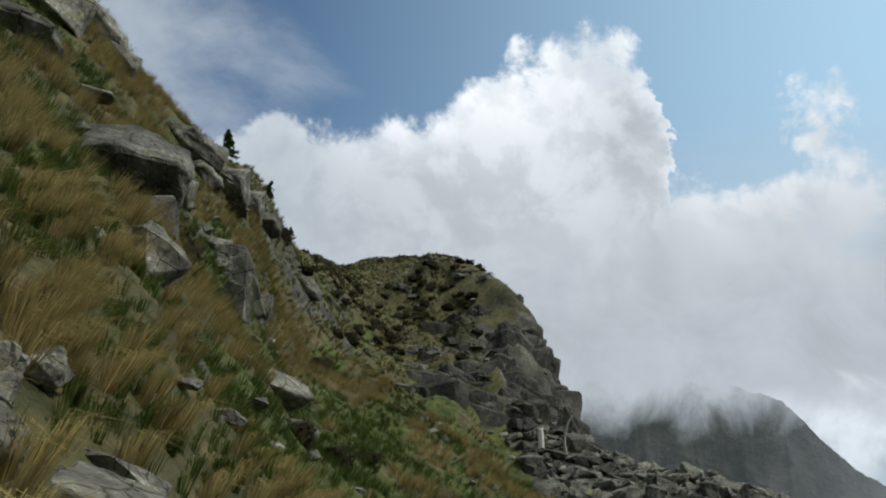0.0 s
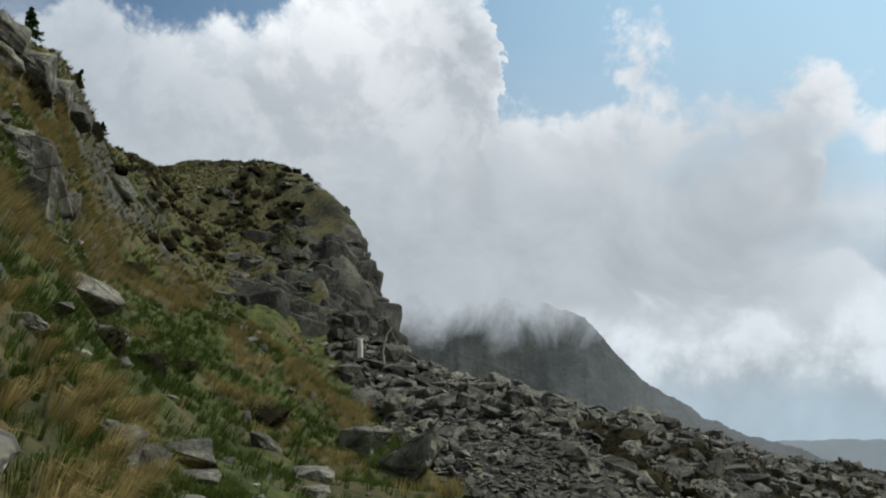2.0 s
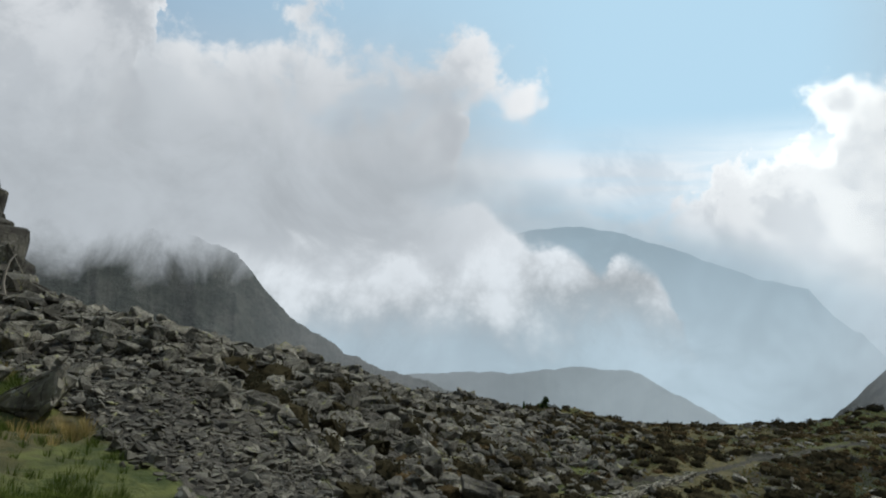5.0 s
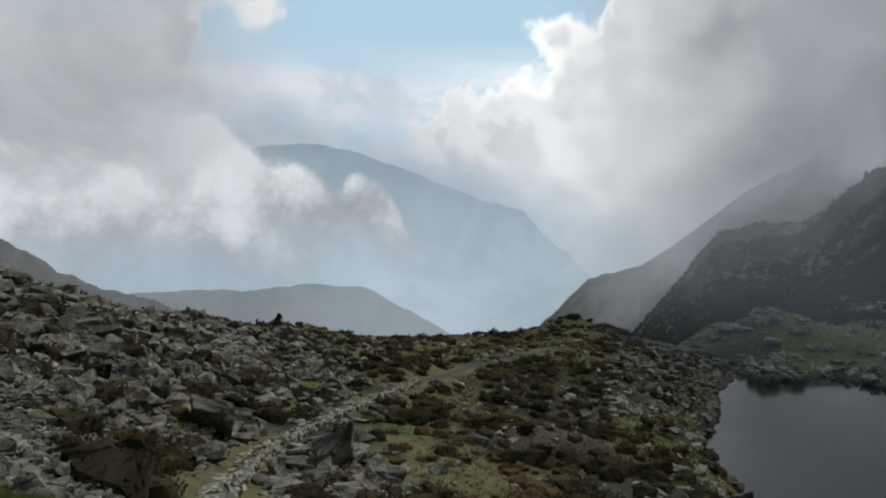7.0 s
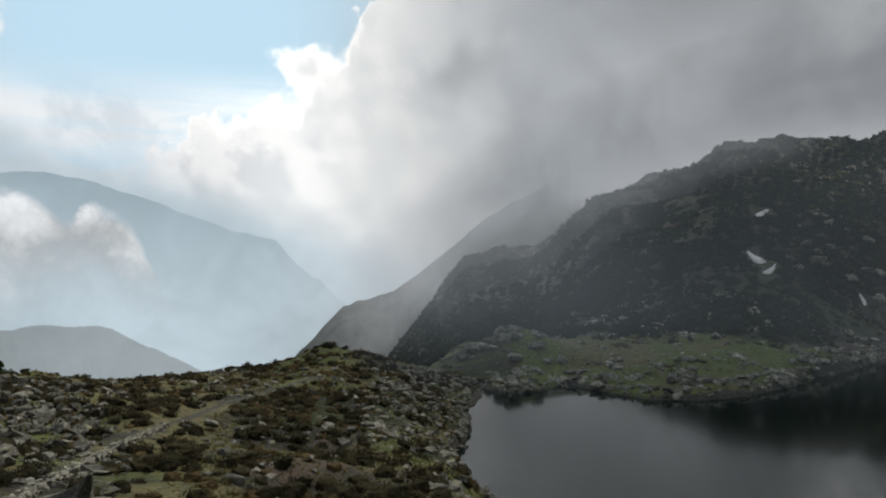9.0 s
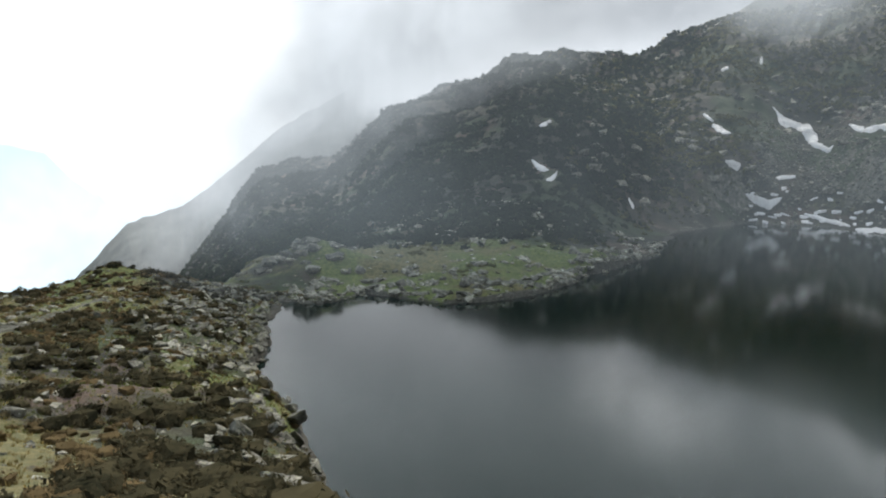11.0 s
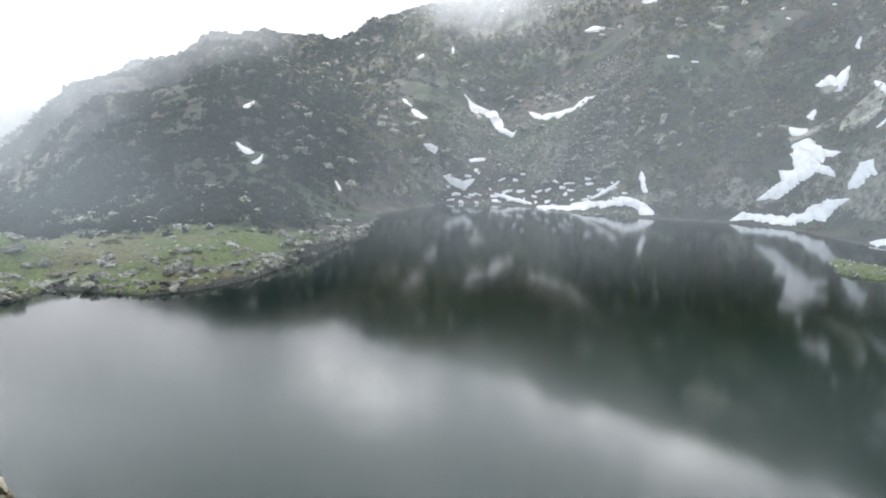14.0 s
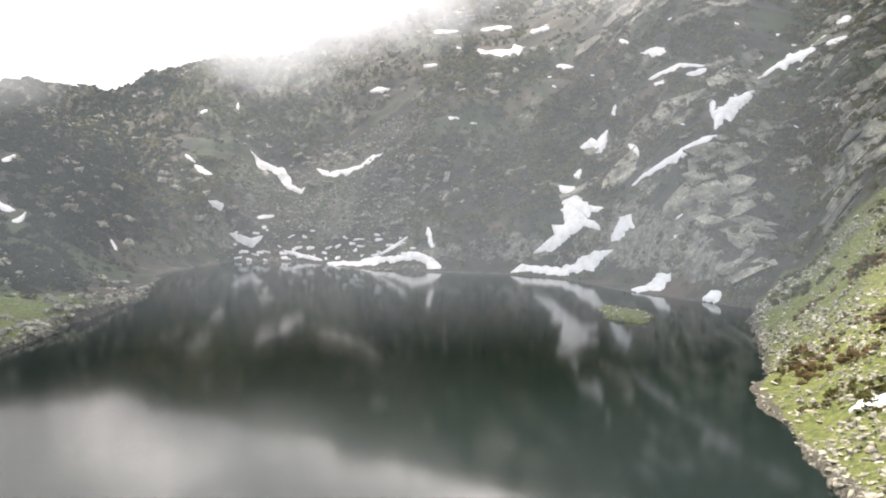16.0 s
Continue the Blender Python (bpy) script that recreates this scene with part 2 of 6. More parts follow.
section(31, (6, -2.7), (14, -4.6), (26, -6.0), (46, -5.2), (56, -8), (75, -18), (100, -33), (200, -70), (420, -150))
section(38, (6, -2.9), (14, -5.2), (26, -7.6), (46, -8.6), (64, -8.8), (80, -13), (110, -30), (200, -70), (420, -150))
section(45, (6, -3.1), (14, -5.6), (28, -9.0), (46, -10.5), (62, -10.9), (82, -12.1), (110, -22), (200, -70), (420, -150))
section(53, (6, -3.2), (14, -5.8), (28, -9.7), (46, -11.5), (62, -12.4), (95, -15.1), (125, -24), (200, -70), (420, -150))
section(60, (6, -3.3), (14, -6.0), (28, -10.0), (46, -12.1), (60, -13.3), (105, -15.7), (130, -20), (200, -70), (420, -150))
section(66, (6, -3.4), (14, -6.1), (28, -10.3), (46, -12.8), (60, -14.1), (115, -15.4), (135, -22), (200, -60), (420, -90))
section(71, (6, -3.4), (14, -6.2), (28, -10.6), (46, -13.4), (62, -15.8), (116, -17.2), (140, -22), (240, -50), (420, -40))
section(75, (6, -3.5), (14, -6.3), (28, -11.0), (46, -14.5), (60, -17), (118, -19.3), (150, -18), (240, -30), (420, -5))
section(79, (6, -3.5), (14, -6.4), (28, -12.0), (40, -18), (55, -19.4), (118, -19.3), (150, -18), (250, -22), (420, -1.5))
section(84, (6, -3.5), (14, -7.3), (28, -14.8), (38, -19.6), (55, -20), (120, -19.2), (150, -17.5), (250, -10), (420, 23.5))
section(91, (6, -3.5), (14, -7.3), (28, -14.8), (38, -19.6), (55, -20), (115, -19.2), (150, -17), (250, -2), (420, 44))
section(97, (6, -3.5), (14, -7.3), (28, -14.8), (38, -19.6), (55, -20), (140, -19), (180, -16.5), (275, 5), (430, 61))
section(102, (6, -3.5), (14, -7.3), (28, -14.8), (38, -19.6), (55, -20), (178, -19), (235, -17.5), (300, 2), (430, 64))
section(105, (6, -3.5), (14, -7.3), (28, -14.8), (38, -19.6), (55, -20), (245, -19), (262, -14), (330, 16), (440, 73))
section(112, (6, -3.5), (14, -7.3), (28, -14.8), (38, -19.6), (55, -20), (280, -19), (300, -8), (370, 30), (470, 96))
section(122, (6, -3.4), (14, -7.2), (28, -14.8), (38, -19.6), (55, -20), (238, -19), (260, -4), (330, 38), (450, 112))
section(132, (6, -3.2), (14, -7.0), (28, -14.8), (38, -19.6), (55, -20), (216, -19), (240, -2), (310, 42), (440, 126))
section(140, (6, -3.0), (14, -6.6), (28, -14.4), (38, -19.5), (55, -20), (178, -19), (205, 2), (270, 45), (420, 128))
section(146, (6, -2.8), (14, -5.2), (28, -12.0), (42, -19), (78, -19.5), (150, -14.5), (185, -9), (270, 42), (420, 130))
section(151, (6, -2.6), (14, -4.8), (28, -11.0), (42, -18), (62, -18.5), (130, -6), (175, 6), (260, 50), (420, 135))
section(165, (6, -2.2), (14, -3.6), (28, -8.0), (40, -11), (60, -12), (120, 4), (165, 16), (250, 54), (420, 130))
section(180, (6, -1.8), (14, -2.0), (28, -1), (48, 3), (70, 8), (90, 12), (120, 20), (200, 40), (420, 90))

SHORE = [(75.8, 117), (74.8, 100), (75.1, 89), (73.9, 78), (75.5, 68), (77.5, 61), (77.5, 54), (78.3, 51), (77.6, 47), (79, 43), (90, 39), (115, 37), (140, 40),
         (155, 44), (153, 52), (149.8, 61.5), (148.1, 67.5), (146.3, 75), (143.8, 94), (144.5, 104), (143.9, 142), (143.7, 170), (139, 181), (135.5, 193),
         (131.3, 220), (127, 233), (122.5, 238), (118, 243), (112.5, 279), (108, 286), (103.3, 240), (102.1, 178), (97.6, 144), (94.8, 125), (90.8, 115), (87, 112), (82, 122), (79, 113)]
SHORE_XY = np.array([(r * math.sin(radians(a)), r * math.cos(radians(a))) for a, r in SHORE])


def lake_distance(x, y):
    """Signed distance to the lake's edge: positive on land."""
    best = np.full(x.shape, 1e9)
    inside = np.zeros(x.shape, bool)
    n = len(SHORE_XY)
    for i in range(n):
        (ax, ay), (bx, by) = SHORE_XY[i], SHORE_XY[(i + 1) % n]
        ex, ey = bx - ax, by - ay
        t = np.clip(((x - ax) * ex + (y - ay) * ey) / (ex * ex + ey * ey), 0, 1)
        best = np.minimum(best, (x - ax - t * ex) ** 2 + (y - ay - t * ey) ** 2)
        cross = ((ay > y) != (by > y)) & (x < ex * (y - ay) / (ey if abs(ey) > 1e-9 else 1e-9) + ax)
        inside ^= cross
    return np.sqrt(best) * np.where(inside, -1, 1)


SEC_AZ = np.array([s[0] for s in SECTIONS], float)
SEC_R = np.array([[n[0] for n in s[1]] for s in SECTIONS], float)
SEC_Z = np.array([[n[1] for n in s[1]] for s in SECTIONS], float)
M_R, M_Z = slopes(SEC_AZ[:, None], SEC_R), slopes(SEC_AZ[:, None], SEC_Z)


def land(x, y):
    """Smooth height of the land, without its roughness."""
    shape = x.shape
    x, y = x.ravel(), y.ravel()
    a, r = np.degrees(np.arctan2(x, y)), np.hypot(x, y)
    i = np.clip(np.searchsorted(SEC_AZ, a) - 1, 0, len(SEC_AZ) - 2)
    h = (SEC_AZ[i + 1] - SEC_AZ[i])[:, None]
    u = ((a - SEC_AZ[i]) / h[:, 0])[:, None]
    R = hermite(u, h, SEC_R[i], SEC_R[i + 1], M_R[i], M_R[i + 1])
    Z = hermite(u, h, SEC_Z[i], SEC_Z[i + 1], M_Z[i], M_Z[i + 1])
    M = slopes(R.T, Z.T).T
    k = np.clip((r[:, None] >= R).sum(1) - 1, 0, R.shape[1] - 2)
    n = np.arange(len(r))
    hh = R[n, k + 1] - R[n, k]
    v = np.clip((r - R[n, k]) / hh, 0, 1)
    z = hermite(v, hh, Z[n, k], Z[n, k + 1], M[n, k], M[n, k + 1])
    past = np.maximum(r - R[:, -1], 0)
    z = z - past * np.where(Z[:, -1] > -30, 0.35, 0.12)
    return np.maximum(z, -420).reshape(shape)


# footpaths in plan, as (azimuth, distance)
LOWER_PATH = [(39.8, 14.6), (40.9, 21.1), (42.4, 27.4), (44.5, 33.2), (46.4, 37.4), (48.6, 42.8), (51.0, 49.1), (52.6, 53.8), (54.2, 58.4), (56.2, 65), (58, 74), (64, 92)]
UPPER_PATH = [(-12, 14.5), (-9, 17), (-6, 22), (-4, 29), (-2, 38), (-0.5, 48)]
NEAR_PATH = [(30, 3), (14, 4.6), (8, 7), (6.3, 8.5), (5.2, 9.6), (3.6, 11.5)]


def plan(nodes):
    return np.array([(r * math.sin(radians(a)), r * math.cos(radians(a))) for a, r in nodes])


def path_distance(x, y, nodes):
    best = np.full(np.shape(x), 1e9)
    pts = plan(nodes)
    for (ax, ay), (bx, by) in zip(pts, pts[1:]):
        t = np.clip(((x - ax) * (bx - ax) + (y - ay) * (by - ay)) / ((bx - ax) ** 2 + (by - ay) ** 2), 0, 1)
        best = np.minimum(best, (x - ax - t * (bx - ax)) ** 2 + (y - ay - t * (by - ay)) ** 2)
    return np.sqrt(best)


# low rocky mounds on the far shore and the rim: azimuth, distance, radius, height
MOUNDS = [(77.8, 140, 6, 4.2), (80.5, 138, 5, 2.2), (83.2, 135, 4, 1.4), (87.5, 128, 4, 1.2), (100.5, 160, 9, 2.2), (98.5, 150, 7, 2.0), (64.8, 113, 5, 1.2)]


def height(x, y):
    a, r = np.degrees(np.arctan2(x, y)), np.hypot(x, y)
    z = land(x, y)
    for ma, mr, rad, up in MOUNDS:
        d2 = (x - mr * math.sin(radians(ma))) ** 2 + (y - mr * math.cos(radians(ma))) ** 2
        z = z + up * np.exp(-d2 / (rad * rad))
    # roughness grows with distance and steepness
    far = smooth(r, 120, 300)
    rough = 0.05 + 0.10 * smooth(r, 2, 10) + 0.35 * smooth(r, 12, 50)
    level = 1 - 0.8 * smooth(path_distance(x, y, LOWER_PATH), 2.6, 0.8)
    z = z + level * rough * fbm(x, y, 6.0, 5, 3) * 1.6
    knoll = smooth(a, -30, -22) * smooth(a, 12, 8) * smooth(r, 18, 40) * smooth(r, 160, 100)
    z = z - 0.30 * fbm(x, y, 1.6, 3, 71) * smooth(r, 3.5, 7) * smooth(r, 60, 40) * smooth(a, 13, 7) * smooth(a, -60, -40)
    brow = np.interp(a, [-4, 0.5, 5, 7.3, 9.6], [76, 72, 64, 60, 52])
    face = smooth(r, brow - 1, brow - 6)
    z = z + knoll * ((0.35 + 1.15 * smooth(r, 64, 56)) * ridged(x, y, 9.0, 5, 11) - 0.3 + 0.35 * fbm(x, y, 2.0, 3, 5) + 1.5 * face * smooth(a, -5, 1) * smooth(r, 46, 52) * ridged(x * 1.6 + y * 0.3, y * 0.6, 3.4, 4, 19))
    z = z + far * (9.0 * ridged(x, y, 75.0, 6, 21) + 1.8 * fbm(x, y, 14.0, 4, 8) + 3.0 * ridged(x, y, 27.0, 4, 63)) * smooth(z, -20, 10)
    # the saddle behind the dome
    z = z - smooth(r, 280, 390) * np.interp(a, [93, 96, 98, 100, 102, 104, 106, 108], [0, 7, 11, 13, 13.5, 9, 4, 0])
    d = lake_distance(x + 1.5 * fbm(x, y, 7.0, 3, 31), y + 1.5 * fbm(x, y, 7.0, 3, 47))
    shore = smooth(d / (1 + 2.5 * smooth(r, 150, 220)), 0, 3.5)
    on_land = LAKE_Z + 0.12 + np.maximum(z - LAKE_Z - 0.1, 0.25 + 0.0 * d) * (0.4 - 0.3 * smooth(r, 150, 220) + (0.6 + 0.3 * smooth(r, 150, 220)) * shore)
    on_land = np.where(z < LAKE_Z - 0.2, np.where(d < 12, LAKE_Z + 0.3 + (z - LAKE_Z - 0.3) * smooth(d, 2, 12), z), on_land)
    bed = LAKE_Z - np.minimum(-d * 0.45, 7.0)
    ia, ir = radians(135.5), 150.0
    along = (x - ir * math.sin(ia)) * math.sin(ia) + (y - ir * math.cos(ia)) * math.cos(ia)
    cross = (x - ir * math.sin(ia)) * math.cos(ia) - (y - ir * math.cos(ia)) * math.sin(ia)
    isle = smooth(np.hypot((along + 0.8 * cross) / 1.5, cross) + 2.0 * fbm(x, y, 4.0, 3, 77), 10.0, 4.0)
    bed = bed + isle * (LAKE_Z - bed + 0.7 + 0.5 * fbm(x, y, 3.0, 3, 78))
    return np.where(d > 0, on_land, bed)


def mesh_grid(name, X, Y, Z, wrap=False):
    """A mesh from a grid of rows and columns; wrap joins the last column to the first."""
    nr, nc = X.shape
    me = bpy.data.meshes.new(name)
    idx = np.arange(nr * nc).reshape(nr, nc)
    nxt = np.roll(idx, -1, 1) if wrap else None
    a, b = (idx[:-1], nxt[:-1]) if wrap else (idx[:-1, :-1], idx[:-1, 1:])
    c, d = (nxt[1:], idx[1:]) if wrap else (idx[1:, 1:], idx[1:, :-1])
    quads = np.stack([a, d, c, b], -1).reshape(-1, 4)
    me.vertices.add(nr * nc)
    me.vertices.foreach_set("co", np.stack([X, Y, Z], -1).astype(np.float32).ravel())
    me.loops.add(quads.size)
    me.loops.foreach_set("vertex_index", quads.ravel().astype(np.int32))
    me.polygons.add(len(quads))
    me.polygons.foreach_set("loop_start", np.arange(0, quads.size, 4, dtype=np.int32))
    me.polygons.foreach_set("use_smooth", np.ones(len(quads), bool))
    me.update(calc_edges=True)
    return me


# ---- materials ----
def material(name, rough=0.9):
    mat = bpy.data.materials.new(name)
    mat.use_nodes = True
    N = Nodes(mat.node_tree)
    b = N.add("ShaderNodeBsdfPrincipled")
    b.inputs["Roughness"].default_value = rough
    b.inputs["Specular IOR Level"].default_value = 0.25
    N.link(b.outputs[0], N.add("ShaderNodeOutputMaterial").inputs[0])
    return mat, N, b


def bump(N, b, heightv, dist, strength=0.6):
    n = N.add("ShaderNodeBump")
    n.inputs["Strength"].default_value = strength
    n.inputs["Distance"].default_value = dist
    N.link(heightv, n.inputs["Height"])
    N.link(n.outputs[0], b.inputs["Normal"])


def rock_colour(N, co, scale=1.0):
    n1 = N.noise(co, 0.9 * scale, 7, 0.62)
    n2 = N.noise(co, 7.0 * scale, 7, 0.68)
    c = N.mix(N.step(n1, 0.36, 0.64), (0.076, 0.073, 0.060), (0.208, 0.200, 0.162))
    c = N.mix(N.step(n2, 0.52, 0.82), c, (0.32, 0.31, 0.26))
    c = N.mix(N.step(n2, 0.42, 0.26), c, (0.05, 0.044, 0.038))
    c = N.mix(N.step(N.noise(co, 2.3 * scale, 6, 0.75), 0.57, 0.66), c, (0.235, 0.24, 0.105))
    spots = N.add("ShaderNodeTexVoronoi", feature="F1")
    N.link(co, spots.inputs["Vector"])
    spots.inputs["Scale"].default_value = 5.5 * scale
    c = N.mix(N.m("MULTIPLY", N.step(spots.outputs["Distance"], 0.30, 0.22), N.step(n1, 0.5, 0.62)), c, (0.42, 0.42, 0.37))
    cracks = N.add("ShaderNodeTexVoronoi", feature="DISTANCE_TO_EDGE")
    N.link(co, cracks.inputs["Vector"])
    cracks.inputs["Scale"].default_value = 1.9 * scale
    crack = N.step(N.m("ADD", cracks.outputs["Distance"], N.m("MULTIPLY", N.m("SUBTRACT", n2, 0.5), 0.12)), 0.035, 0.0)
    c = N.mix(N.m("MULTIPLY", crack, 0.75), c, (0.03, 0.03, 0.026))
    return c, N.m("SUBTRACT", n2, N.m("MULTIPLY", crack, 0.5))


def rock_material(name="rock", scale=1.0, gain=1.0):
    mat, N, b = material(name)
    co = N.add("ShaderNodeTexCoord").outputs["Object"]
    info = N.add("ShaderNodeObjectInfo").outputs["Random"]
    isl = N.add("ShaderNodeNewGeometry").outputs["Random Per Island"]
    c, n2 = rock_colour(N, co, scale)
    v = N.m("MULTIPLY", gain, N.m("ADD", 0.48, N.m("MULTIPLY", N.m("FRACT", N.m("ADD", info, isl)), 0.68)))
    hsv = N.add("ShaderNodeHueSaturation")
    N.link(v, hsv.inputs["Value"])
    N.link(c, hsv.inputs["Color"])
    N.link(hsv.outputs[0], b.inputs["Base Color"])
    bump(N, b, n2, 0.07 / scale, 0.9)
    return mat


ROCK = rock_material()

# ground: cover masks are stored on the mesh (red: bare rock, green: fresh grass, blue: dark heath, alpha: loose stone)
GROUND, N, b = material("alpine_ground", 0.95)
co = N.add("ShaderNodeTexCoord").outputs["Object"]
cover = N.add("ShaderNodeVertexColor", layer_name="cover")
sep = N.add("ShaderNodeSeparateColor")
N.link(cover.outputs["Color"], sep.inputs[0])
g0 = N.noise(co, 0.06, 6, 0.65)
g1, g2, g3 = N.noise(co, 0.25, 6, 0.6), N.noise(co, 1.6, 7, 0.65), N.noise(co, 9.0, 5, 0.7)
dry = N.mix(N.step(g2, 0.35, 0.68), (0.048, 0.052, 0.020), (0.130, 0.106, 0.047))
fresh = N.mix(N.step(g2, 0.35, 0.7), (0.036, 0.052, 0.013), (0.112, 0.124, 0.036))
heath = N.mix(N.step(N.m("ADD", N.m("MULTIPLY", g2, 0.45), N.m("ADD", N.m("MULTIPLY", g1, 0.3), N.m("MULTIPLY", g0, 0.25))), 0.42, 0.6), (0.011, 0.013, 0.009), (0.032, 0.027, 0.018))
heath = N.mix(N.step(N.m("ADD", N.noise(co, 0.03, 5, 0.6), N.m("MULTIPLY", N.m("SUBTRACT", g2, 0.5), 0.25)), 0.50, 0.60), heath, N.mix(g2, (0.012, 0.020, 0.009), (0.034, 0.044, 0.017)))
heath = N.mix(N.step(N.m("ADD", N.noise(co, 0.045, 5, 0.6, 0.4), N.m("MULTIPLY", N.m("SUBTRACT", g2, 0.5), 0.25)), 0.56, 0.66), heath, (0.056, 0.040, 0.030))
stone, _ = rock_colour(N, co, 0.7)
dull = N.add("ShaderNodeHueSaturation")
dull.inputs["Value"].default_value = 0.62
N.link(stone, dull.inputs["Color"])
stone = dull.outputs[0]
jig = N.m("ADD", N.m("MULTIPLY", N.m("SUBTRACT", g2, 0.5), 1.2), N.m("ADD", N.m("MULTIPLY", N.m("SUBTRACT", g1, 0.5), 1.2), N.m("MULTIPLY", N.m("SUBTRACT", g0, 0.5), 1.0)))
c = N.mix(N.step(N.m("ADD", sep.outputs[1], jig), 0.35, 0.65), dry, fresh)
c = N.mix(N.step(N.m("ADD", sep.outputs[2], jig), 0.35, 0.6), c, heath)
c = N.mix(N.step(N.m("ADD", sep.outputs[0], jig), 0.42, 0.58), c, stone)
# loose stone, darkened to paint in the shade of gaps between scree blocks
shaded_gravel = N.mix(N.step(N.noise(co, 4.0, 4, 0.7), 0.4, 0.65), (0.022, 0.021, 0.017), (0.085, 0.08, 0.066))
c = N.mix(N.step(N.m("ADD", cover.outputs["Alpha"], jig), 0.4, 0.6), c, shaded_gravel)
N.link(c, b.inputs["Base Color"])
bump(N, b, N.m("ADD", g3, N.m("MULTIPLY", g2, 2.0)), 0.12, 0.8)

# ---- ground: one sheet to the horizon ----
angles = np.radians(np.concatenate([np.arange(-40, 166, 0.4), np.arange(166, 320, 2.8)]))
steps, r = [0.02, 0.3], 0.3
while r < 4900:
    if r < 45:
        r += max(0.05, 0.017 * r)
    elif r < 82:
        r += 0.5
    elif r < 220:
        r += 0.9
    elif r < 470:
        r += 1.2
    else:
        r *= 1.06
    steps.append(min(r, 4950))
A, RR = np.meshgrid(angles, np.array(steps))
X, Y = RR * np.sin(A), RR * np.cos(A)
Z = height(X, Y)


def scree_start(a):
    return np.interp(a, [0, 2, 5, 8.6, 12.4, 16.3, 25, 40], [90, 60, 44, 28, 21, 16, 12, 10])


def cover_masks(X, Y, Z):
    a, r = np.degrees(np.arctan2(X, Y)), np.hypot(X, Y)
    gx = np.gradient(Z, axis=0) / np.maximum(np.gradient(r, axis=0), 1e-3)
    gt = np.gradient(Z, axis=1) / np.maximum(np.hypot(np.gradient(X, axis=1), np.gradient(Y, axis=1)), 1e-3)
    steep = np.hypot(gx, gt)
    n = fbm(X, Y, 12.0, 4, 61)
    rock = smooth(steep, 0.9, 1.9) * 0.75 + 0.25 * n - 0.05 - 0.3 * smooth(a, -6, -12) * smooth(r, 70, 50) - 0.45 * smooth(r, 150, 180) * smooth(a, 104, 97)
    rock = rock + smooth(r, 200, 260) * smooth(a, 98, 108) * (0.10 + 0.85 * fbm(X, Y, 30.0, 4, 5))
    e = np.degrees(np.arctan2(Z, r))
    rock = rock + (0.38 + 0.7 * fbm(X, Y, 5.0, 3, 12)) * smooth(a, -3, 2) * smooth(a, 11, 9) * smooth(r, 48, 54) * smooth(r, 90, 74) * smooth(e, 10, 7)
    green = 0.25 + 0.3 * n + (0.38 + 1.0 * fbm(X, Y, 13.0, 3, 44)) * smooth(r, 90, 120) * smooth(a, 72, 80) * smooth(r, 195, 150) + 0.75 * smooth(a, 141, 146)
    green = green + smooth(a, 38, 46) * smooth(a, 82, 78) * (0.2 + 0.7 * fbm(X, Y, 10.0, 3, 46))
    green = green + 0.35 * smooth(r, 12, 4) + (0.9 * smooth(fbm(X, Y, 1.6, 3, 71), -0.05, 0.12) - 0.3) * smooth(r, 60, 40) * smooth(a, 14, 8)
    heath = smooth(a, 30, 50) * smooth(r, 15, 30) * (0.48 + 0.6 * fbm(X, Y, 9.0, 4, 91)) * smooth(a, 86, 74)
    # far slope: dark heath, spread fully so its colour also carries cloud shade
    heath = heath + smooth(r, 150, 185) * smooth(a, 62, 67) * (0.9 + 0.45 * smooth(a, 106, 100) + 0.4 * fbm(X, Y, 22.0, 4, 33))
    heath = heath + 0.42 * smooth(a, -9, -3) * smooth(a, 12, 9) * smooth(r, 46, 58) * smooth(r, 110, 90)
    start = scree_start(a)
    green = green + 0.8 * smooth(path_distance(X, Y, UPPER_PATH), 1.3, 0.5) + 0.7 * smooth(a, -14, -4) * smooth(r, 20, 14)
    scree = smooth(r, start - 1, start + 2) * smooth(a, 44, 30) * smooth(r, 90, 60) * np.where(a < 10.5, smooth(r, 50, 46), 1.0)
    scree = np.maximum(scree, smooth(path_distance(X, Y, LOWER_PATH), 0.45, 0.2))
    wet = lake_distance(X, Y)
    scree = np.maximum(scree, 0.9 * smooth(wet, 1.5, 0.2) * smooth(wet, -8, -4))
    green = green + 0.8 * smooth(wet, -5, -9) + 0.12 * smooth(a, -8, -4) * smooth(r, 50, 64) * smooth(r, 130, 110) * smooth(a, 12, 9)
    return rock, green, heath, scree


me = mesh_grid("ground", X, Y, Z, wrap=True)
masks = np.stack(cover_masks(X, Y, Z), -1)
col = me.color_attributes.new("cover", "FLOAT_COLOR", "POINT")
col.data.foreach_set("color", np.clip(masks, 0, 1).astype(np.float32).ravel())
me.materials.append(GROUND)
ground = tagged(new("ground", me), "steep alpine hillside of dry grass, heath and bare rock round a lake", "ground", kind="structure")

# ---- lake ----
WATER, N, b = material("lake_water", 0.085)
b.inputs["Base Color"].default_value = (0.0042, 0.0092, 0.0080, 1)
b.inputs["IOR"].default_value = 1.333
b.inputs["Specular IOR Level"].default_value = 0.4
co = N.add("ShaderNodeTexCoord").outputs["Object"]
bump(N, b, N.noise(co, 0.8, 4, 0.5), 0.02, 0.08)
bm = bmesh.new()
edge = np.roll(SHORE_XY, -1, 0) - np.roll(SHORE_XY, 1, 0)
edge = edge / np.hypot(edge[:, 0], edge[:, 1])[:, None]
if lake_distance(SHORE_XY[20:21, 0] - edge[20:21, 1], SHORE_XY[20:21, 1] + edge[20:21, 0])[0] < 0:
    edge = -edge
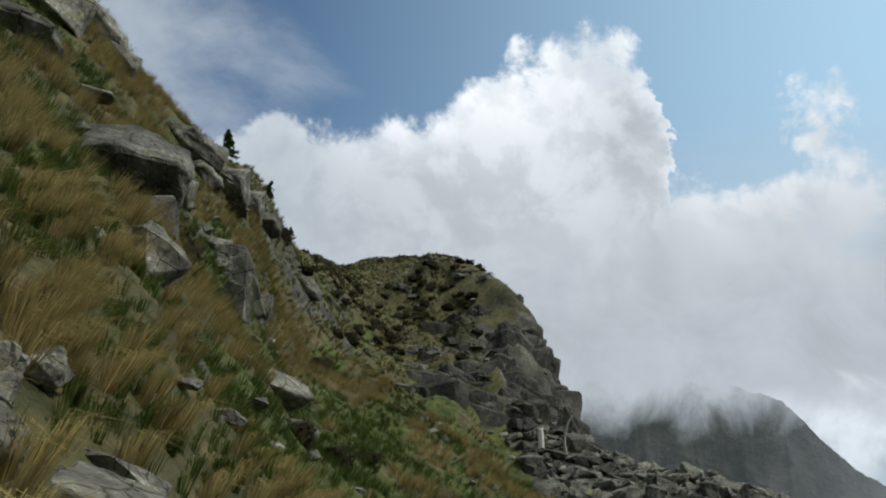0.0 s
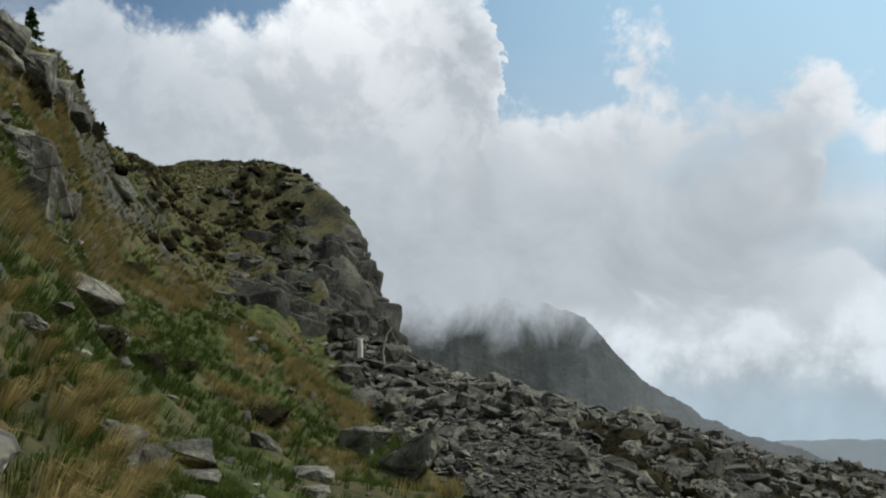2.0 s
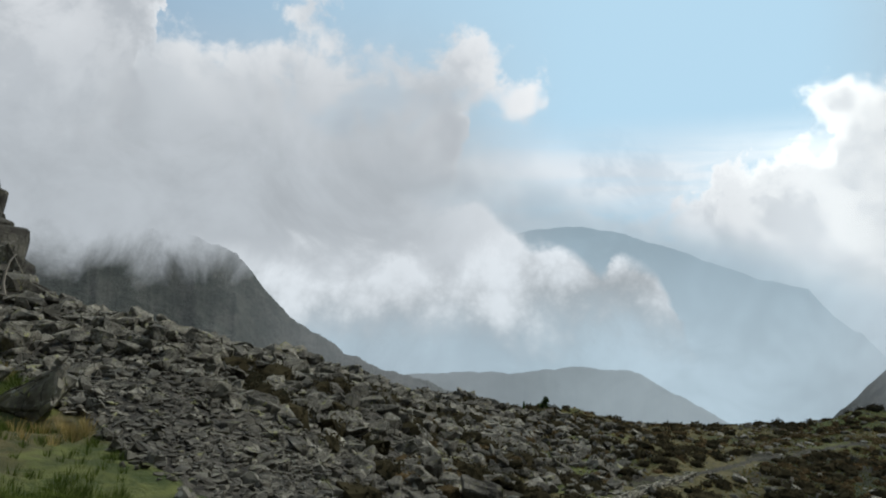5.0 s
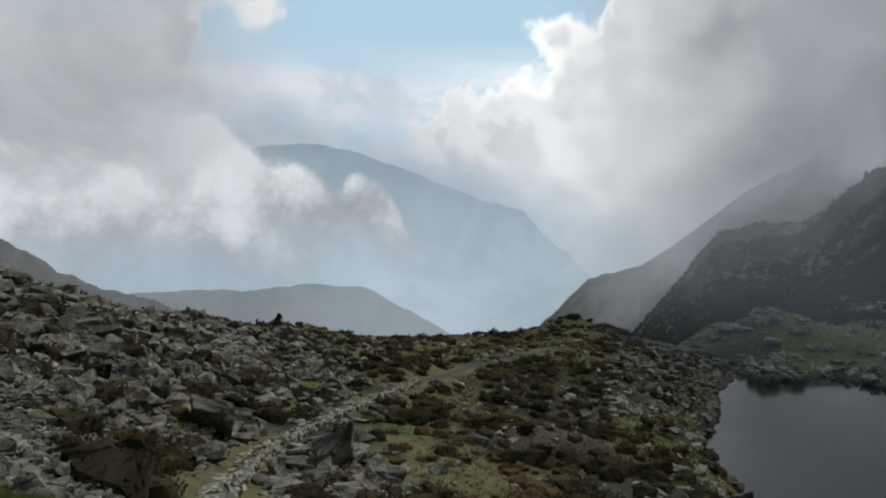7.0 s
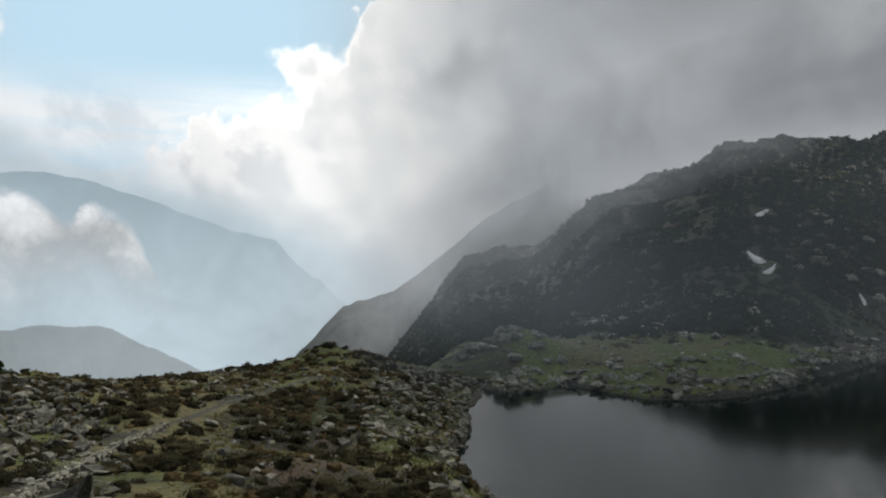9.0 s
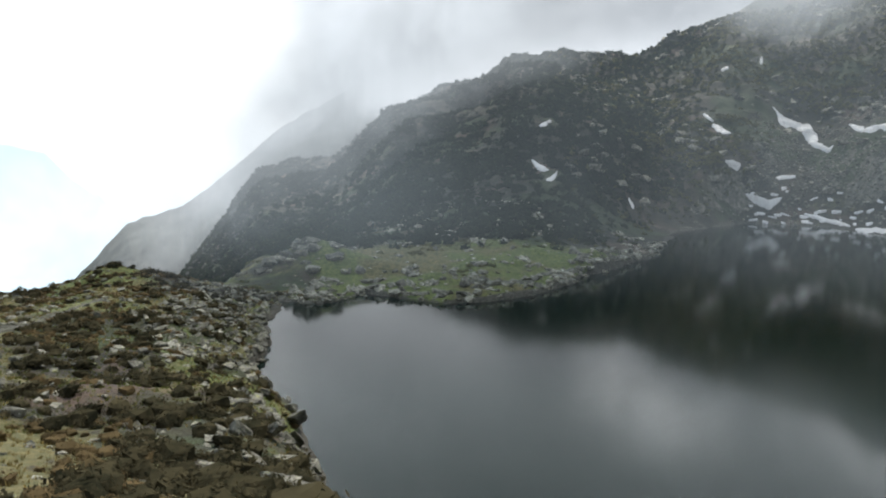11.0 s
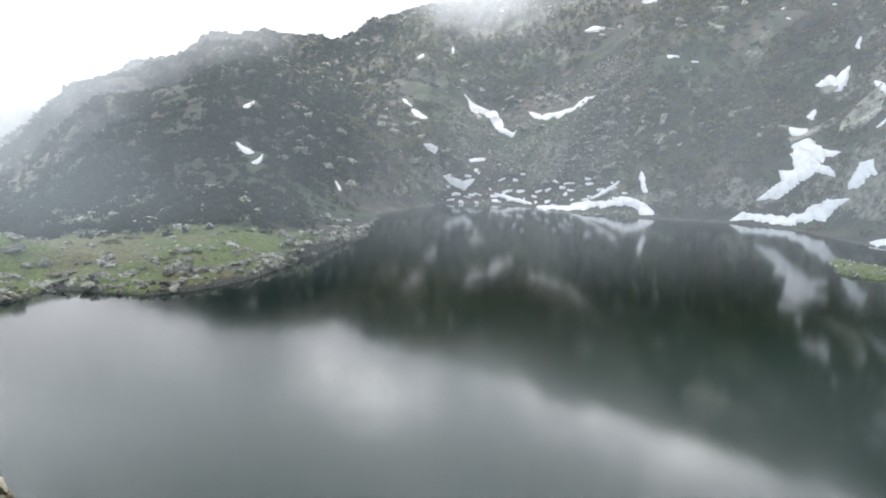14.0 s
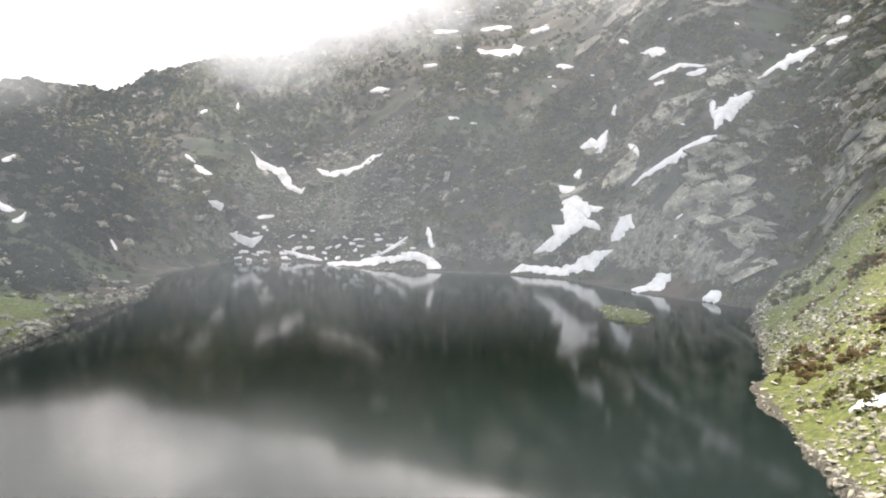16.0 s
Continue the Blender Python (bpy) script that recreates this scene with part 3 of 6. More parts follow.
ring = [bm.verts.new((x, y, LAKE_Z)) for x, y in SHORE_XY + 3.0 * np.stack([-edge[:, 1], edge[:, 0]], -1)]
face = bm.faces.new(ring)
face.normal_update()
if face.normal.z < 0:
    face.normal_flip()
me = bpy.data.meshes.new("water")
bm.to_mesh(me)
bm.free()
me.materials.append(WATER)
tagged(new("water", me), "still dark mountain lake mirroring slopes and cloud", "lake", kind="structure")


# ---- far mountains ----
def mountain_material(name, dark, light, size, relief=True):
    mat, N, b = material(name)
    co = N.add("ShaderNodeTexCoord").outputs["Object"]
    n = N.noise(co, 1.0 / size, 8, 0.65)
    N.link(N.mix(N.step(n, 0.35, 0.68), dark, light), b.inputs["Base Color"])
    if relief:
        bump(N, b, N.noise(co, 0.35 / size, 9, 0.7), size * 0.6, 1.0)
    return mat


SLOPE = mountain_material("far_slope", (0.012, 0.020, 0.014), (0.045, 0.050, 0.041), 14.0)
DISTANT = mountain_material("distant_slope", (0.018, 0.026, 0.022), (0.030, 0.038, 0.034), 60.0, False)


def mountain(name, label, crest, r, foot, depth, rough, seed, toward=1.0):
    """A ridge whose crest stands at the distance r; crest: (azimuth, elevation)."""
    ca, ce = np.array(crest, float).T
    az = np.arange(ca[0], ca[-1] + 0.01, max(0.08, 20.0 / r))
    el = np.interp(az, ca, ce) + min(0.7, 260.0 / r) * fbm(az, az * 0 + seed, 1.8, 6, seed, 0.62)
    rows = 80 if r < 1000 else 40
    v = np.linspace(-1, 1, rows)[:, None]
    crest_z = r * np.tan(np.radians(el))[None, :] + 0 * v
    rr = r + v * depth
    x, y = rr * np.sin(np.radians(az))[None, :], rr * np.cos(np.radians(az))[None, :]
    z = foot + (crest_z - foot) * (1 - np.abs(v) ** 0.9)
    env = np.clip(1 - np.abs(v), 0, 1)
    z = z + rough * ridged(x, y, depth * 0.45, 6 if r < 1000 else 4, seed) * np.minimum(1, 4 * np.abs(v)) * (0.3 + 0.7 * env) + rough * 0.12 * fbm(x, y, rough, 4, seed + 3)
    me = mesh_grid(name, x, y, z)
    me.materials.append(SLOPE if r < 1000 else DISTANT)
    return tagged(new(name, me), label, "mountain", kind="structure")


mountain("mountain_1", "dark cliffy mountainside half lost in mist", [(2, 6), (10, 5.4), (16, 4.8), (20, 3.7), (22.5, 2.3), (24.4, 0.2), (26.8, -1.9), (30.2, -4.2), (35, -6.0), (40, -8), (46, -11)], 520, -270, 260, 40, 3)
mountain("mountain_2", "grey wooded slope falling into the valley", [(58, -14), (62.4, -7.8), (65.9, -3.9), (68, -3.2), (69.8, -2.5), (73.7, 0.5), (77.6, 3.5), (81.2, 5.6), (85, 5.2), (92, 3), (112, 0)], 900, -300, 420, 55, 7)
mountain("mountain_3", "hazy wooded hill in the valley", [(12, -9), (28, -6.5), (36, -5.7), (42.5, -5.5), (46.5, -5.0), (50.1, -5.1), (53.6, -6.9), (57.0, -8.7), (62, -12)], 1700, -420, 700, 40, 13)
mountain("mountain_4", "distant blue mountain above the clouds", [(10, 1), (30, 2), (38.3, 3.6), (42.3, 4.5), (46.5, 4.9), (49.5, 4.4), (54.2, 2.7), (58.3, 1.2), (61.2, 0.7), (62.7, -1.2), (68, -6)], 3600, -420, 1000, 120, 17)
mountain("mountain_5", "distant blue peak rising out of the clouds", [(34, 3.5), (35.9, 5.2), (36.7, 5.9), (37.2, 5.3), (38.3, 5.3), (42, 3.0)], 4400, -420, 400, 60, 19)


# ---- mist: thin glowing sheets that paint haze and cloud between the slopes ----
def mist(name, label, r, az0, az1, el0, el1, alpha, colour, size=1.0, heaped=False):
    """A sheet that glows in a set colour; alpha: a function of (nodes, azimuth, elevation, noise) giving the density
    from 0 to 1.
    """
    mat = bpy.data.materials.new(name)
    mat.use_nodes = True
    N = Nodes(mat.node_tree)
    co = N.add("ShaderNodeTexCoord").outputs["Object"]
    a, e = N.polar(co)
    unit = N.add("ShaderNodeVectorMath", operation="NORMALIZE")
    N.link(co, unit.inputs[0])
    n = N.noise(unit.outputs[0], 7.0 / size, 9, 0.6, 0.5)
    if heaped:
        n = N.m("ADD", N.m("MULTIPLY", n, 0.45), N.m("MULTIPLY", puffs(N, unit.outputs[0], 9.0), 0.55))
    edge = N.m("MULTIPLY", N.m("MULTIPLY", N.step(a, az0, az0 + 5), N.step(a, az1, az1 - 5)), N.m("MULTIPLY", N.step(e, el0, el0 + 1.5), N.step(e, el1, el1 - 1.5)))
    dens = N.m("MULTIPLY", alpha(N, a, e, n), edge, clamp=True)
    # emitted colour; heaped banks darken downward, their underside shade painted in
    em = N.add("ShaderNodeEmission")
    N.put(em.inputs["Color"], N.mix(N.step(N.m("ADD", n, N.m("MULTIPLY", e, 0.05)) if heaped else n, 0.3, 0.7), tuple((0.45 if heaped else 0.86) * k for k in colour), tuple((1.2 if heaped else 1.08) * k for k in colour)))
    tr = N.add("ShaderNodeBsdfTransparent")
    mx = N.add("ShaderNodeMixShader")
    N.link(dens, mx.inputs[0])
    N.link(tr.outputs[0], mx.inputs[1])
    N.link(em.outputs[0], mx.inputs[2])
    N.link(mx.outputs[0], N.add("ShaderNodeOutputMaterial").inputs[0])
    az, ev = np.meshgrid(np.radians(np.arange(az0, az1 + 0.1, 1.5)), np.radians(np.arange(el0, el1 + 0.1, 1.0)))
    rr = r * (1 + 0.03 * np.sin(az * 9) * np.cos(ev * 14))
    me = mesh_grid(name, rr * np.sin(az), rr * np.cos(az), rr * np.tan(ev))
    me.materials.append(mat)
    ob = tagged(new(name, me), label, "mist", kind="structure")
    return ob


def bank(e0, e1, wobble, most=1.0):
    return lambda N, a, e, n: N.m("MULTIPLY", N.step(N.m("ADD", e, N.m("MULTIPLY", N.m("SUBTRACT", n, 0.5), wobble)), e0, e1), most)


mist("backdrop_mist_1", "glowing sheet painting grey mist over the near mountainside", 440, -20, 48, -16, 26,
     lambda N, a, e, n: N.m("MULTIPLY", N.m("MAXIMUM", bank(-0.3, 4.2, 13)(N, a, e, n), N.step(a, 18, 34, 0.06, 0.27)), N.m("MULTIPLY", N.step(e, 24, 5), N.step(a, 48, 32))), (0.44, 0.468, 0.495))


def valley_bank(N, a, e, n):
    """A heaped bank whose upper edge steps down across the valley."""
    tops = [(8, 9), (28, 8.5), (34, 6.4), (37, 5.3), (39.5, 5.8), (41.5, 4.4), (43, 3.4), (45.5, 3.2), (47.5, 2.2), (48.8, 2.8), (50.5, 2.3), (52, 0.8), (53.2, -1.2), (55, -4.5), (66, -6)]
    shift = N.m("MULTIPLY", N.m("SUBTRACT", n, 0.5), 5.5)
    top = N.m("SUBTRACT", N.m("MULTIPLY", N.curve(N.m("ADD", a, shift), 8, 66, [(p, (q + 10) / 20) for p, q in tops]), 20.0), 10.0)
    body = N.step(N.m("ADD", N.m("SUBTRACT", top, e), shift), -0.2, 0.8)
    return N.m("MULTIPLY", body, N.step(N.m("ADD", e, N.m("MULTIPLY", shift, 1.2)), -4.6, 0.2))


mist("backdrop_mist_2", "glowing sheet painting a white cloud bank in the valley", 1300, 8, 66, -11, 11, valley_bank, (0.66, 0.685, 0.71), 0.8, True)
# valley haze is painted by the blue glow of two sheets
mist("backdrop_mist_3", "glowing sheet painting pale blue haze in the valley", 1250, 12, 84, -16, 14, lambda N, a, e, n: N.m("MULTIPLY", N.step(e, 7, -5, 0.0, 0.46), N.step(a, 34, 50, 0.55, 1.0)), (0.52, 0.61, 0.665))
mist("backdrop_mist_4", "glowing sheet painting blue haze before the distant mountains", 2600, 14, 84, -14, 14, lambda N, a, e, n: N.m("MULTIPLY", N.m("MULTIPLY", N.step(e, 6, -2, 0.70, 0.93), N.step(a, 64, 54, 0.82, 1.0)), N.step(N.m("SUBTRACT", e, N.m("MINIMUM", 6.0, N.m("SUBTRACT", 18.9, N.m("MULTIPLY", a, 0.3)))), 3.2, -0.3)), (0.385, 0.505, 0.59))
mist("backdrop_mist_5", "glowing sheet painting grey mist before the valley slope", 640, 52, 112, -14, 20, lambda N, a, e, n: N.m("MAXIMUM", N.m("MULTIPLY", N.m("MULTIPLY", bank(1.2, 4.6, 6)(N, a, e, n), N.step(e, 11, 5)), N.step(N.m("ADD", a, N.m("MULTIPLY", N.m("SUBTRACT", n, 0.5), 16.0)), 69, 84)), N.m("MULTIPLY", N.step(N.m("ADD", N.m("SUBTRACT", e, N.m("MULTIPLY", N.m("SUBTRACT", a, 73.0), 0.72)), N.m("MULTIPLY", N.m("SUBTRACT", n, 0.5), 9.0)), -7, 2, 0.1, N.step(a, 74, 84, 0.72, 1.0)), N.step(a, 60, 74))), (0.40, 0.425, 0.45))
# the sheet's weak glow lifts the dark slopes as hazy air would
mist("backdrop_mist_6", "faintly glowing sheet painting a veil of mist over the lake", 101, 62, 156, -14, 32,
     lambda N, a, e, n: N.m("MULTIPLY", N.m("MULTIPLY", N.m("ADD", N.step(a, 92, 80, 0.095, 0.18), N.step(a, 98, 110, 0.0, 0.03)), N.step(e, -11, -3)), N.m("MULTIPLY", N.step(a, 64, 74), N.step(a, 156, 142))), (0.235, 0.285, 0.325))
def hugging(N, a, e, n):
    """Density of painted mist lying along the crest that climbs beside the lake."""
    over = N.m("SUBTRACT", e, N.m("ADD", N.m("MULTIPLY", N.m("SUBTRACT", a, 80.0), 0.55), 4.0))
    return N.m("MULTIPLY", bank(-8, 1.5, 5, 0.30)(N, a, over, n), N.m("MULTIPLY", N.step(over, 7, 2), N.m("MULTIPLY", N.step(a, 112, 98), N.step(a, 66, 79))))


# three glowing sheets, their emission standing in for lit mist
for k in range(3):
    mist("backdrop_mist_%d" % (7 + k), "glowing sheet painting thin mist over the slopes above the lake", 285 + 55 * k, 60, 178, -12, 45,
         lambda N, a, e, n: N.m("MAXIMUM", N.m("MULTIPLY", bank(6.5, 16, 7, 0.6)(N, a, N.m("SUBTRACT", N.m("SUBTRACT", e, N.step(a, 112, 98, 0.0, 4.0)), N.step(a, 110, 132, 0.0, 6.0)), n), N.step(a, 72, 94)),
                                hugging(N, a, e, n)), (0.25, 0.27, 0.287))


# ---- building blocks for loose things ----
def part(name, me_or_bm, mat, parent=None, label=""):
    """One mesh object, under a thing if a parent is given."""
    me = me_or_bm
    if isinstance(me_or_bm, bmesh.types.BMesh):
        me = bpy.data.meshes.new(name)
        me_or_bm.to_mesh(me)
        me_or_bm.free()
    if mat and not me.materials:
        me.materials.append(mat)
    ob = new(name, me)
    if parent:
        ob.parent = parent
    return tagged(ob, label)


def hull(rng, points=13, squash=(1.0, 0.72, 0.45), bevel=0.0, fine=0):
    """An angular block of broken rock about one metre across: vertices and triangles."""
    bm = bmesh.new()
    for _ in range(points):
        v = rng.uniform(-1, 1, 3)
        v = v / max(np.abs(v).max(), 0.35) * rng.uniform(0.8, 1.0)
        bm.verts.new(Vector(v * np.array(squash) * 0.5))
    out = bmesh.ops.convex_hull(bm, input=bm.verts)
    bmesh.ops.delete(bm, geom=list({e for e in out["geom_interior"] + out["geom_unused"] if isinstance(e, bmesh.types.BMVert)}), context="VERTS")
    bmesh.ops.dissolve_limit(bm, angle_limit=0.2, verts=bm.verts, edges=bm.edges)
    if bevel:
        bmesh.ops.bevel(bm, geom=bm.edges[:], offset=bevel, segments=1, affect="EDGES", clamp_overlap=True)
    bmesh.ops.triangulate(bm, faces=bm.faces)
    bmesh.ops.recalc_face_normals(bm, faces=bm.faces)
    for _ in range(fine):
        bmesh.ops.subdivide_edges(bm, edges=bm.edges[:], cuts=1, use_grid_fill=True)
        bmesh.ops.triangulate(bm, faces=bm.faces)
    if fine:
        shift = Vector(rng.uniform(-50, 50, 3))
        bm.normal_update()
        moves = [v.normal * (0.055 * noise.fractal(v.co * 2.2 + shift, 0.8, 2.1, 5) + 0.03 * noise.noise(v.co * 9 + shift)) for v in bm.verts]
        for v, m in zip(bm.verts, moves):
            v.co += m
    bm.verts.index_update()
    V = np.array([v.co for v in bm.verts])
    F = np.array([[v.index for v in f.verts] for f in bm.faces])
    bm.free()
    return V, F


def mesh_tris(name, V, F, mat, flat=True):
    me = bpy.data.meshes.new(name)
    me.vertices.add(len(V))
    me.vertices.foreach_set("co", V.astype(np.float32).ravel())
    me.loops.add(F.size)
    me.loops.foreach_set("vertex_index", F.astype(np.int32).ravel())
    me.polygons.add(len(F))
    me.polygons.foreach_set("loop_start", np.arange(0, F.size, 3, dtype=np.int32))
    me.polygons.foreach_set("use_smooth", np.full(len(F), not flat))
    me.update(calc_edges=True)
    me.materials.append(mat)
    return me


def turns(rng, n, tilt):
    """n rotation matrices: any heading, tilted by about that many degrees."""
    h, t, d = rng.uniform(0, 2 * np.pi, n), np.radians(np.abs(rng.normal(0, tilt, n))), rng.uniform(0, 2 * np.pi, n)
    c, s = np.cos(h), np.sin(h)
    Rz = np.zeros((n, 3, 3))
    Rz[:, 0, 0], Rz[:, 0, 1], Rz[:, 1, 0], Rz[:, 1, 1], Rz[:, 2, 2] = c, -s, s, c, 1
    k = np.stack([np.cos(d), np.sin(d), 0 * d], -1)
    K = np.zeros((n, 3, 3))
    K[:, 0, 1], K[:, 0, 2], K[:, 1, 0], K[:, 1, 2], K[:, 2, 0], K[:, 2, 1] = -k[:, 2], k[:, 1], k[:, 2], -k[:, 0], -k[:, 1], k[:, 0]
    st, ct = np.sin(t)[:, None, None], (1 - np.cos(t))[:, None, None]
    return (np.eye(3) + st * K + ct * (K @ K)) @ Rz


def joined(name, templates, P, R, S, mat, rng, flat=True):
    """Copies of the templates at the places P, turned by R, sized by S, as one mesh."""
    which = rng.integers(0, len(templates), len(P))
    VV, FF, base = [], [], 0
    for k, (V, F) in enumerate(templates):
        i = np.nonzero(which == k)[0]
        if not len(i):
            continue
        v = np.einsum("nij,vj->nvi", R[i], V) * S[i, None, None] + P[i, None, :]
        f = F[None] + (np.arange(len(i)) * len(V))[:, None, None] + base
        VV.append(v.reshape(-1, 3))
        FF.append(f.reshape(-1, 3))
        base += len(i) * len(V)
    return mesh_tris(name, np.concatenate(VV), np.concatenate(FF), mat, flat)


def scatter(rng, n, az, dist, keep=None):
    """n random places in a sector, even by area; keep: a function of (azimuth, distance, x, y) giving a chance."""
    a = rng.uniform(az[0], az[1], n)
    r = np.sqrt(rng.uniform(dist[0] ** 2, dist[1] ** 2, n))
    x, y = r * np.sin(np.radians(a)), r * np.cos(np.radians(a))
    if keep is not None:
        k = rng.random(n) < keep(a, r, x, y)
        x, y = x[k], y[k]
    return np.stack([x, y, height(x, y)], -1)


REACH = np.geomspace(1.0, 470, 2600)


def meet(azimuth, elevation):
    """Where a line of sight from the standing place meets the ground."""
    x, y = REACH * math.sin(radians(azimuth)), REACH * math.cos(radians(azimuth))
    z = height(x, y)
    under = np.nonzero(z > REACH * math.tan(radians(elevation)))[0]
    i = under[0] if len(under) else len(REACH) - 1
    return Vector((x[i], y[i], z[i]))


def crest(azimuth, lo, hi):
    """The highest-looking ground along an azimuth between two distances."""
    r = np.linspace(lo, hi, 400)
    x, y = r * math.sin(radians(azimuth)), r * math.cos(radians(azimuth))
    z = height(x, y)
    i = int(np.argmax(z / r))
    return Vector((x[i], y[i], z[i]))


def normals(P, e=0.25):
    gx = (height(P[:, 0] + e, P[:, 1]) - height(P[:, 0] - e, P[:, 1])) / (2 * e)
    gy = (height(P[:, 0], P[:, 1] + e) - height(P[:, 0], P[:, 1] - e)) / (2 * e)
    return gx, gy


rng = np.random.default_rng(7)
BLOCKS = [hull(rng, int(rng.integers(10, 16)), (1.0, rng.uniform(0.5, 0.85), rng.uniform(0.3, 0.6))) for _ in range(24)]
SOLID = [hull(rng, int(rng.integers(12, 18)), (1.0, rng.uniform(0.55, 0.9), rng.uniform(0.32, 0.6)), 0.02, 2) for _ in range(16)]
PALE = rock_material("pale_stone", 2.0, 1.4)
BLEACHED = rock_material("bleached_stone", 2.0, 1.6)
PALE_SLAB = rock_material("pale_slab", 0.25, 0.9)
SCREE = rock_material("scree_rock", 0.8, 0.86)
# crag gain is low for black lichen and for the flank's painted-in shade
CRAG = rock_material("shaded_crag_rock", 0.8, 0.40)
BOULDER = rock_material("boulder_rock", 2.2, 0.92)
ROUND = [hull(rng, 18, (1.0, rng.uniform(0.7, 0.9), rng.uniform(0.55, 0.75)), 0.03, 2) for _ in range(10)]
STONE_MESHES = [mesh_tris("boulder", V, F, BOULDER) for V, F in SOLID]
ROUND_MESHES = [mesh_tris("boulder", V, F, BOULDER) for V, F in ROUND]
LICHEN = rock_material("lichen_rock", 1.6, 1.3)
LICHEN_MESHES = [mesh_tris("boulder", V, F, LICHEN) for V, F in ROUND]


CLEAR = []  # places kept free of grass: x, y, radius


def boulder(P, size, label, rot=None, rounded=False, group="", sink=0.12, stretch=(1, 1, 1)):
    kinds = (LICHEN_MESHES if "lichen" in label and "grass" in label else ROUND_MESHES) if rounded else STONE_MESHES
    me = kinds[int(rng.integers(0, len(kinds)))]
    ob = new("boulder", me)
    CLEAR.append((P[0], P[1], size * max(stretch) * 0.5))
    R = Matrix(turns(rng, 1, 22)[0].tolist()).to_4x4() if rot is None else Euler([radians(v) for v in rot]).to_matrix().to_4x4()
    ob.matrix_world = Matrix.Translation(Vector(P) + Vector((0, 0, size * (0.22 - sink)))) @ R @ Matrix.Diagonal((size * stretch[0], size * stretch[1], size * stretch[2], 1))
    return tagged(ob, label, "boulder", group)


# ---- scree: a slope of broken blocks ----
def in_scree(a, r, x, y):
    start = scree_start(a)
    edge = smooth(r, start - 1.5, start + 1.5) * np.maximum(smooth(a, 54, 40), smooth(a, 58, 51) * smooth(r, 34, 27))
    patch = smooth(fbm(x, y, 9.0, 3, 91), 0.35, 0.0)
    edge = edge * np.where(a < 10.5, smooth(r, 50, 46), 1.0)
    return edge * np.where(a > 34, patch, 1.0) * smooth(path_distance(x, y, LOWER_PATH), 0.7, 1.1)


P = scatter(rng, 20000, (2, 64), (9, 74), in_scree)
rad = np.hypot(P[:, 0], P[:, 1])
size = (0.15 + (0.75 + 0.6 * smooth(rad, 28, 40)) * rng.random(len(P)) ** 3.4 + 0.27 * rng.random(len(P))) * (0.58 + 0.42 * smooth(rad, 15, 32))
big = np.nonzero((size > 0.85) & (rad < 52))[0]
big = big[np.argsort(rad[big])][:110]
rest = np.setdiff1d(np.arange(len(P)), big)
for i in big:
    boulder(P[i], size[i] * 1.15, "grey lichen-spotted broken block lying in the scree", group="scree blocks", sink=0.05)
P2 = P[rest] + np.stack([0 * size[rest], 0 * size[rest], 0.1 * size[rest]], -1)
scree = new("scree", joined("scree", BLOCKS, P2, turns(rng, len(P2), 30), size[rest], SCREE, rng))
tagged(scree, "loose grey scree of angular broken stones", "scree", kind="stuff")

P = scatter(rng, 7000, (8, 52), (9, 30), in_scree)
plates = new("scree", joined("scree", [(V * np.array([1, 1, 0.55]), F) for V, F in BLOCKS[:10]], P + np.array([0, 0, 0.03]), turns(rng, len(P), 18), 0.12 + 0.3 * rng.random(len(P)) ** 1.5, SCREE, rng))
tagged(plates, "small flat broken stones filling the scree", "scree", kind="stuff")

# larger blocks that stand out of the scree, beside the stone path: azimuth, elevation, size, turn
for a, e, s, turn in ((40.1, -15.4, 2.6, (12, 38, 35)), (48.4, -17.4, 2.8, (-8, 34, 50)), (28.2, -5.7, 1.5, (10, 50, 20)), (33.1, -8.6, 1.6, (20, 30, 70)), (31.0, -7.4, 1.5, (60, 10, 20)), (37.0, -10.6, 1.8, (15, 40, 120)), (36.4, -13.0, 1.4, (10, 55, 60)), (43.4, -11.4, 2.0, (10, 25, 20)), (45.2, -12.8, 1.7, (30, 35, 80)), (47.6, -13.0, 1.5, (5, 40, 10)), (44.4, -18.2, 1.2, (30, 60, 10)), (42.1, -14.6, 1.3, (50, 20, 80)), (39.4, -16.9, 1.4, (40, 10, 120)),
                      (18.4, -3.4, 1.9, (5, 8, 30)), (22.8, -5.0, 1.6, (8, 20, 80)), (26.0, -5.4, 1.5, (30, 10, 20)), (9.2, -4.2, 1.5, (20, 35, 60)), (30.3, -6.6, 1.6, (35, 5, 140)), (35.8, -8.6, 1.9, (25, 20, 70)),
                      (24.5, -8.5, 1.3, (15, 10, 30)), (20.8, -7.2, 1.2, (5, 12, 10)), (28.5, -9.5, 1.2, (60, 10, 40)), (33.0, -9.8, 1.5, (50, 30, 60)), (46.8, -10.5, 1.6, (20, 10, 60)), (50.2, -11.0, 1.5, (25, 15, 10))):
    boulder(meet(a, e), s, "large grey angular block standing out of the scree", turn, group="large scree blocks", sink=0.05 if s > 2.5 else 0.14, stretch=(1.25, 0.85, 0.75) if s > 2.5 else (1.1, 0.85, 0.95))

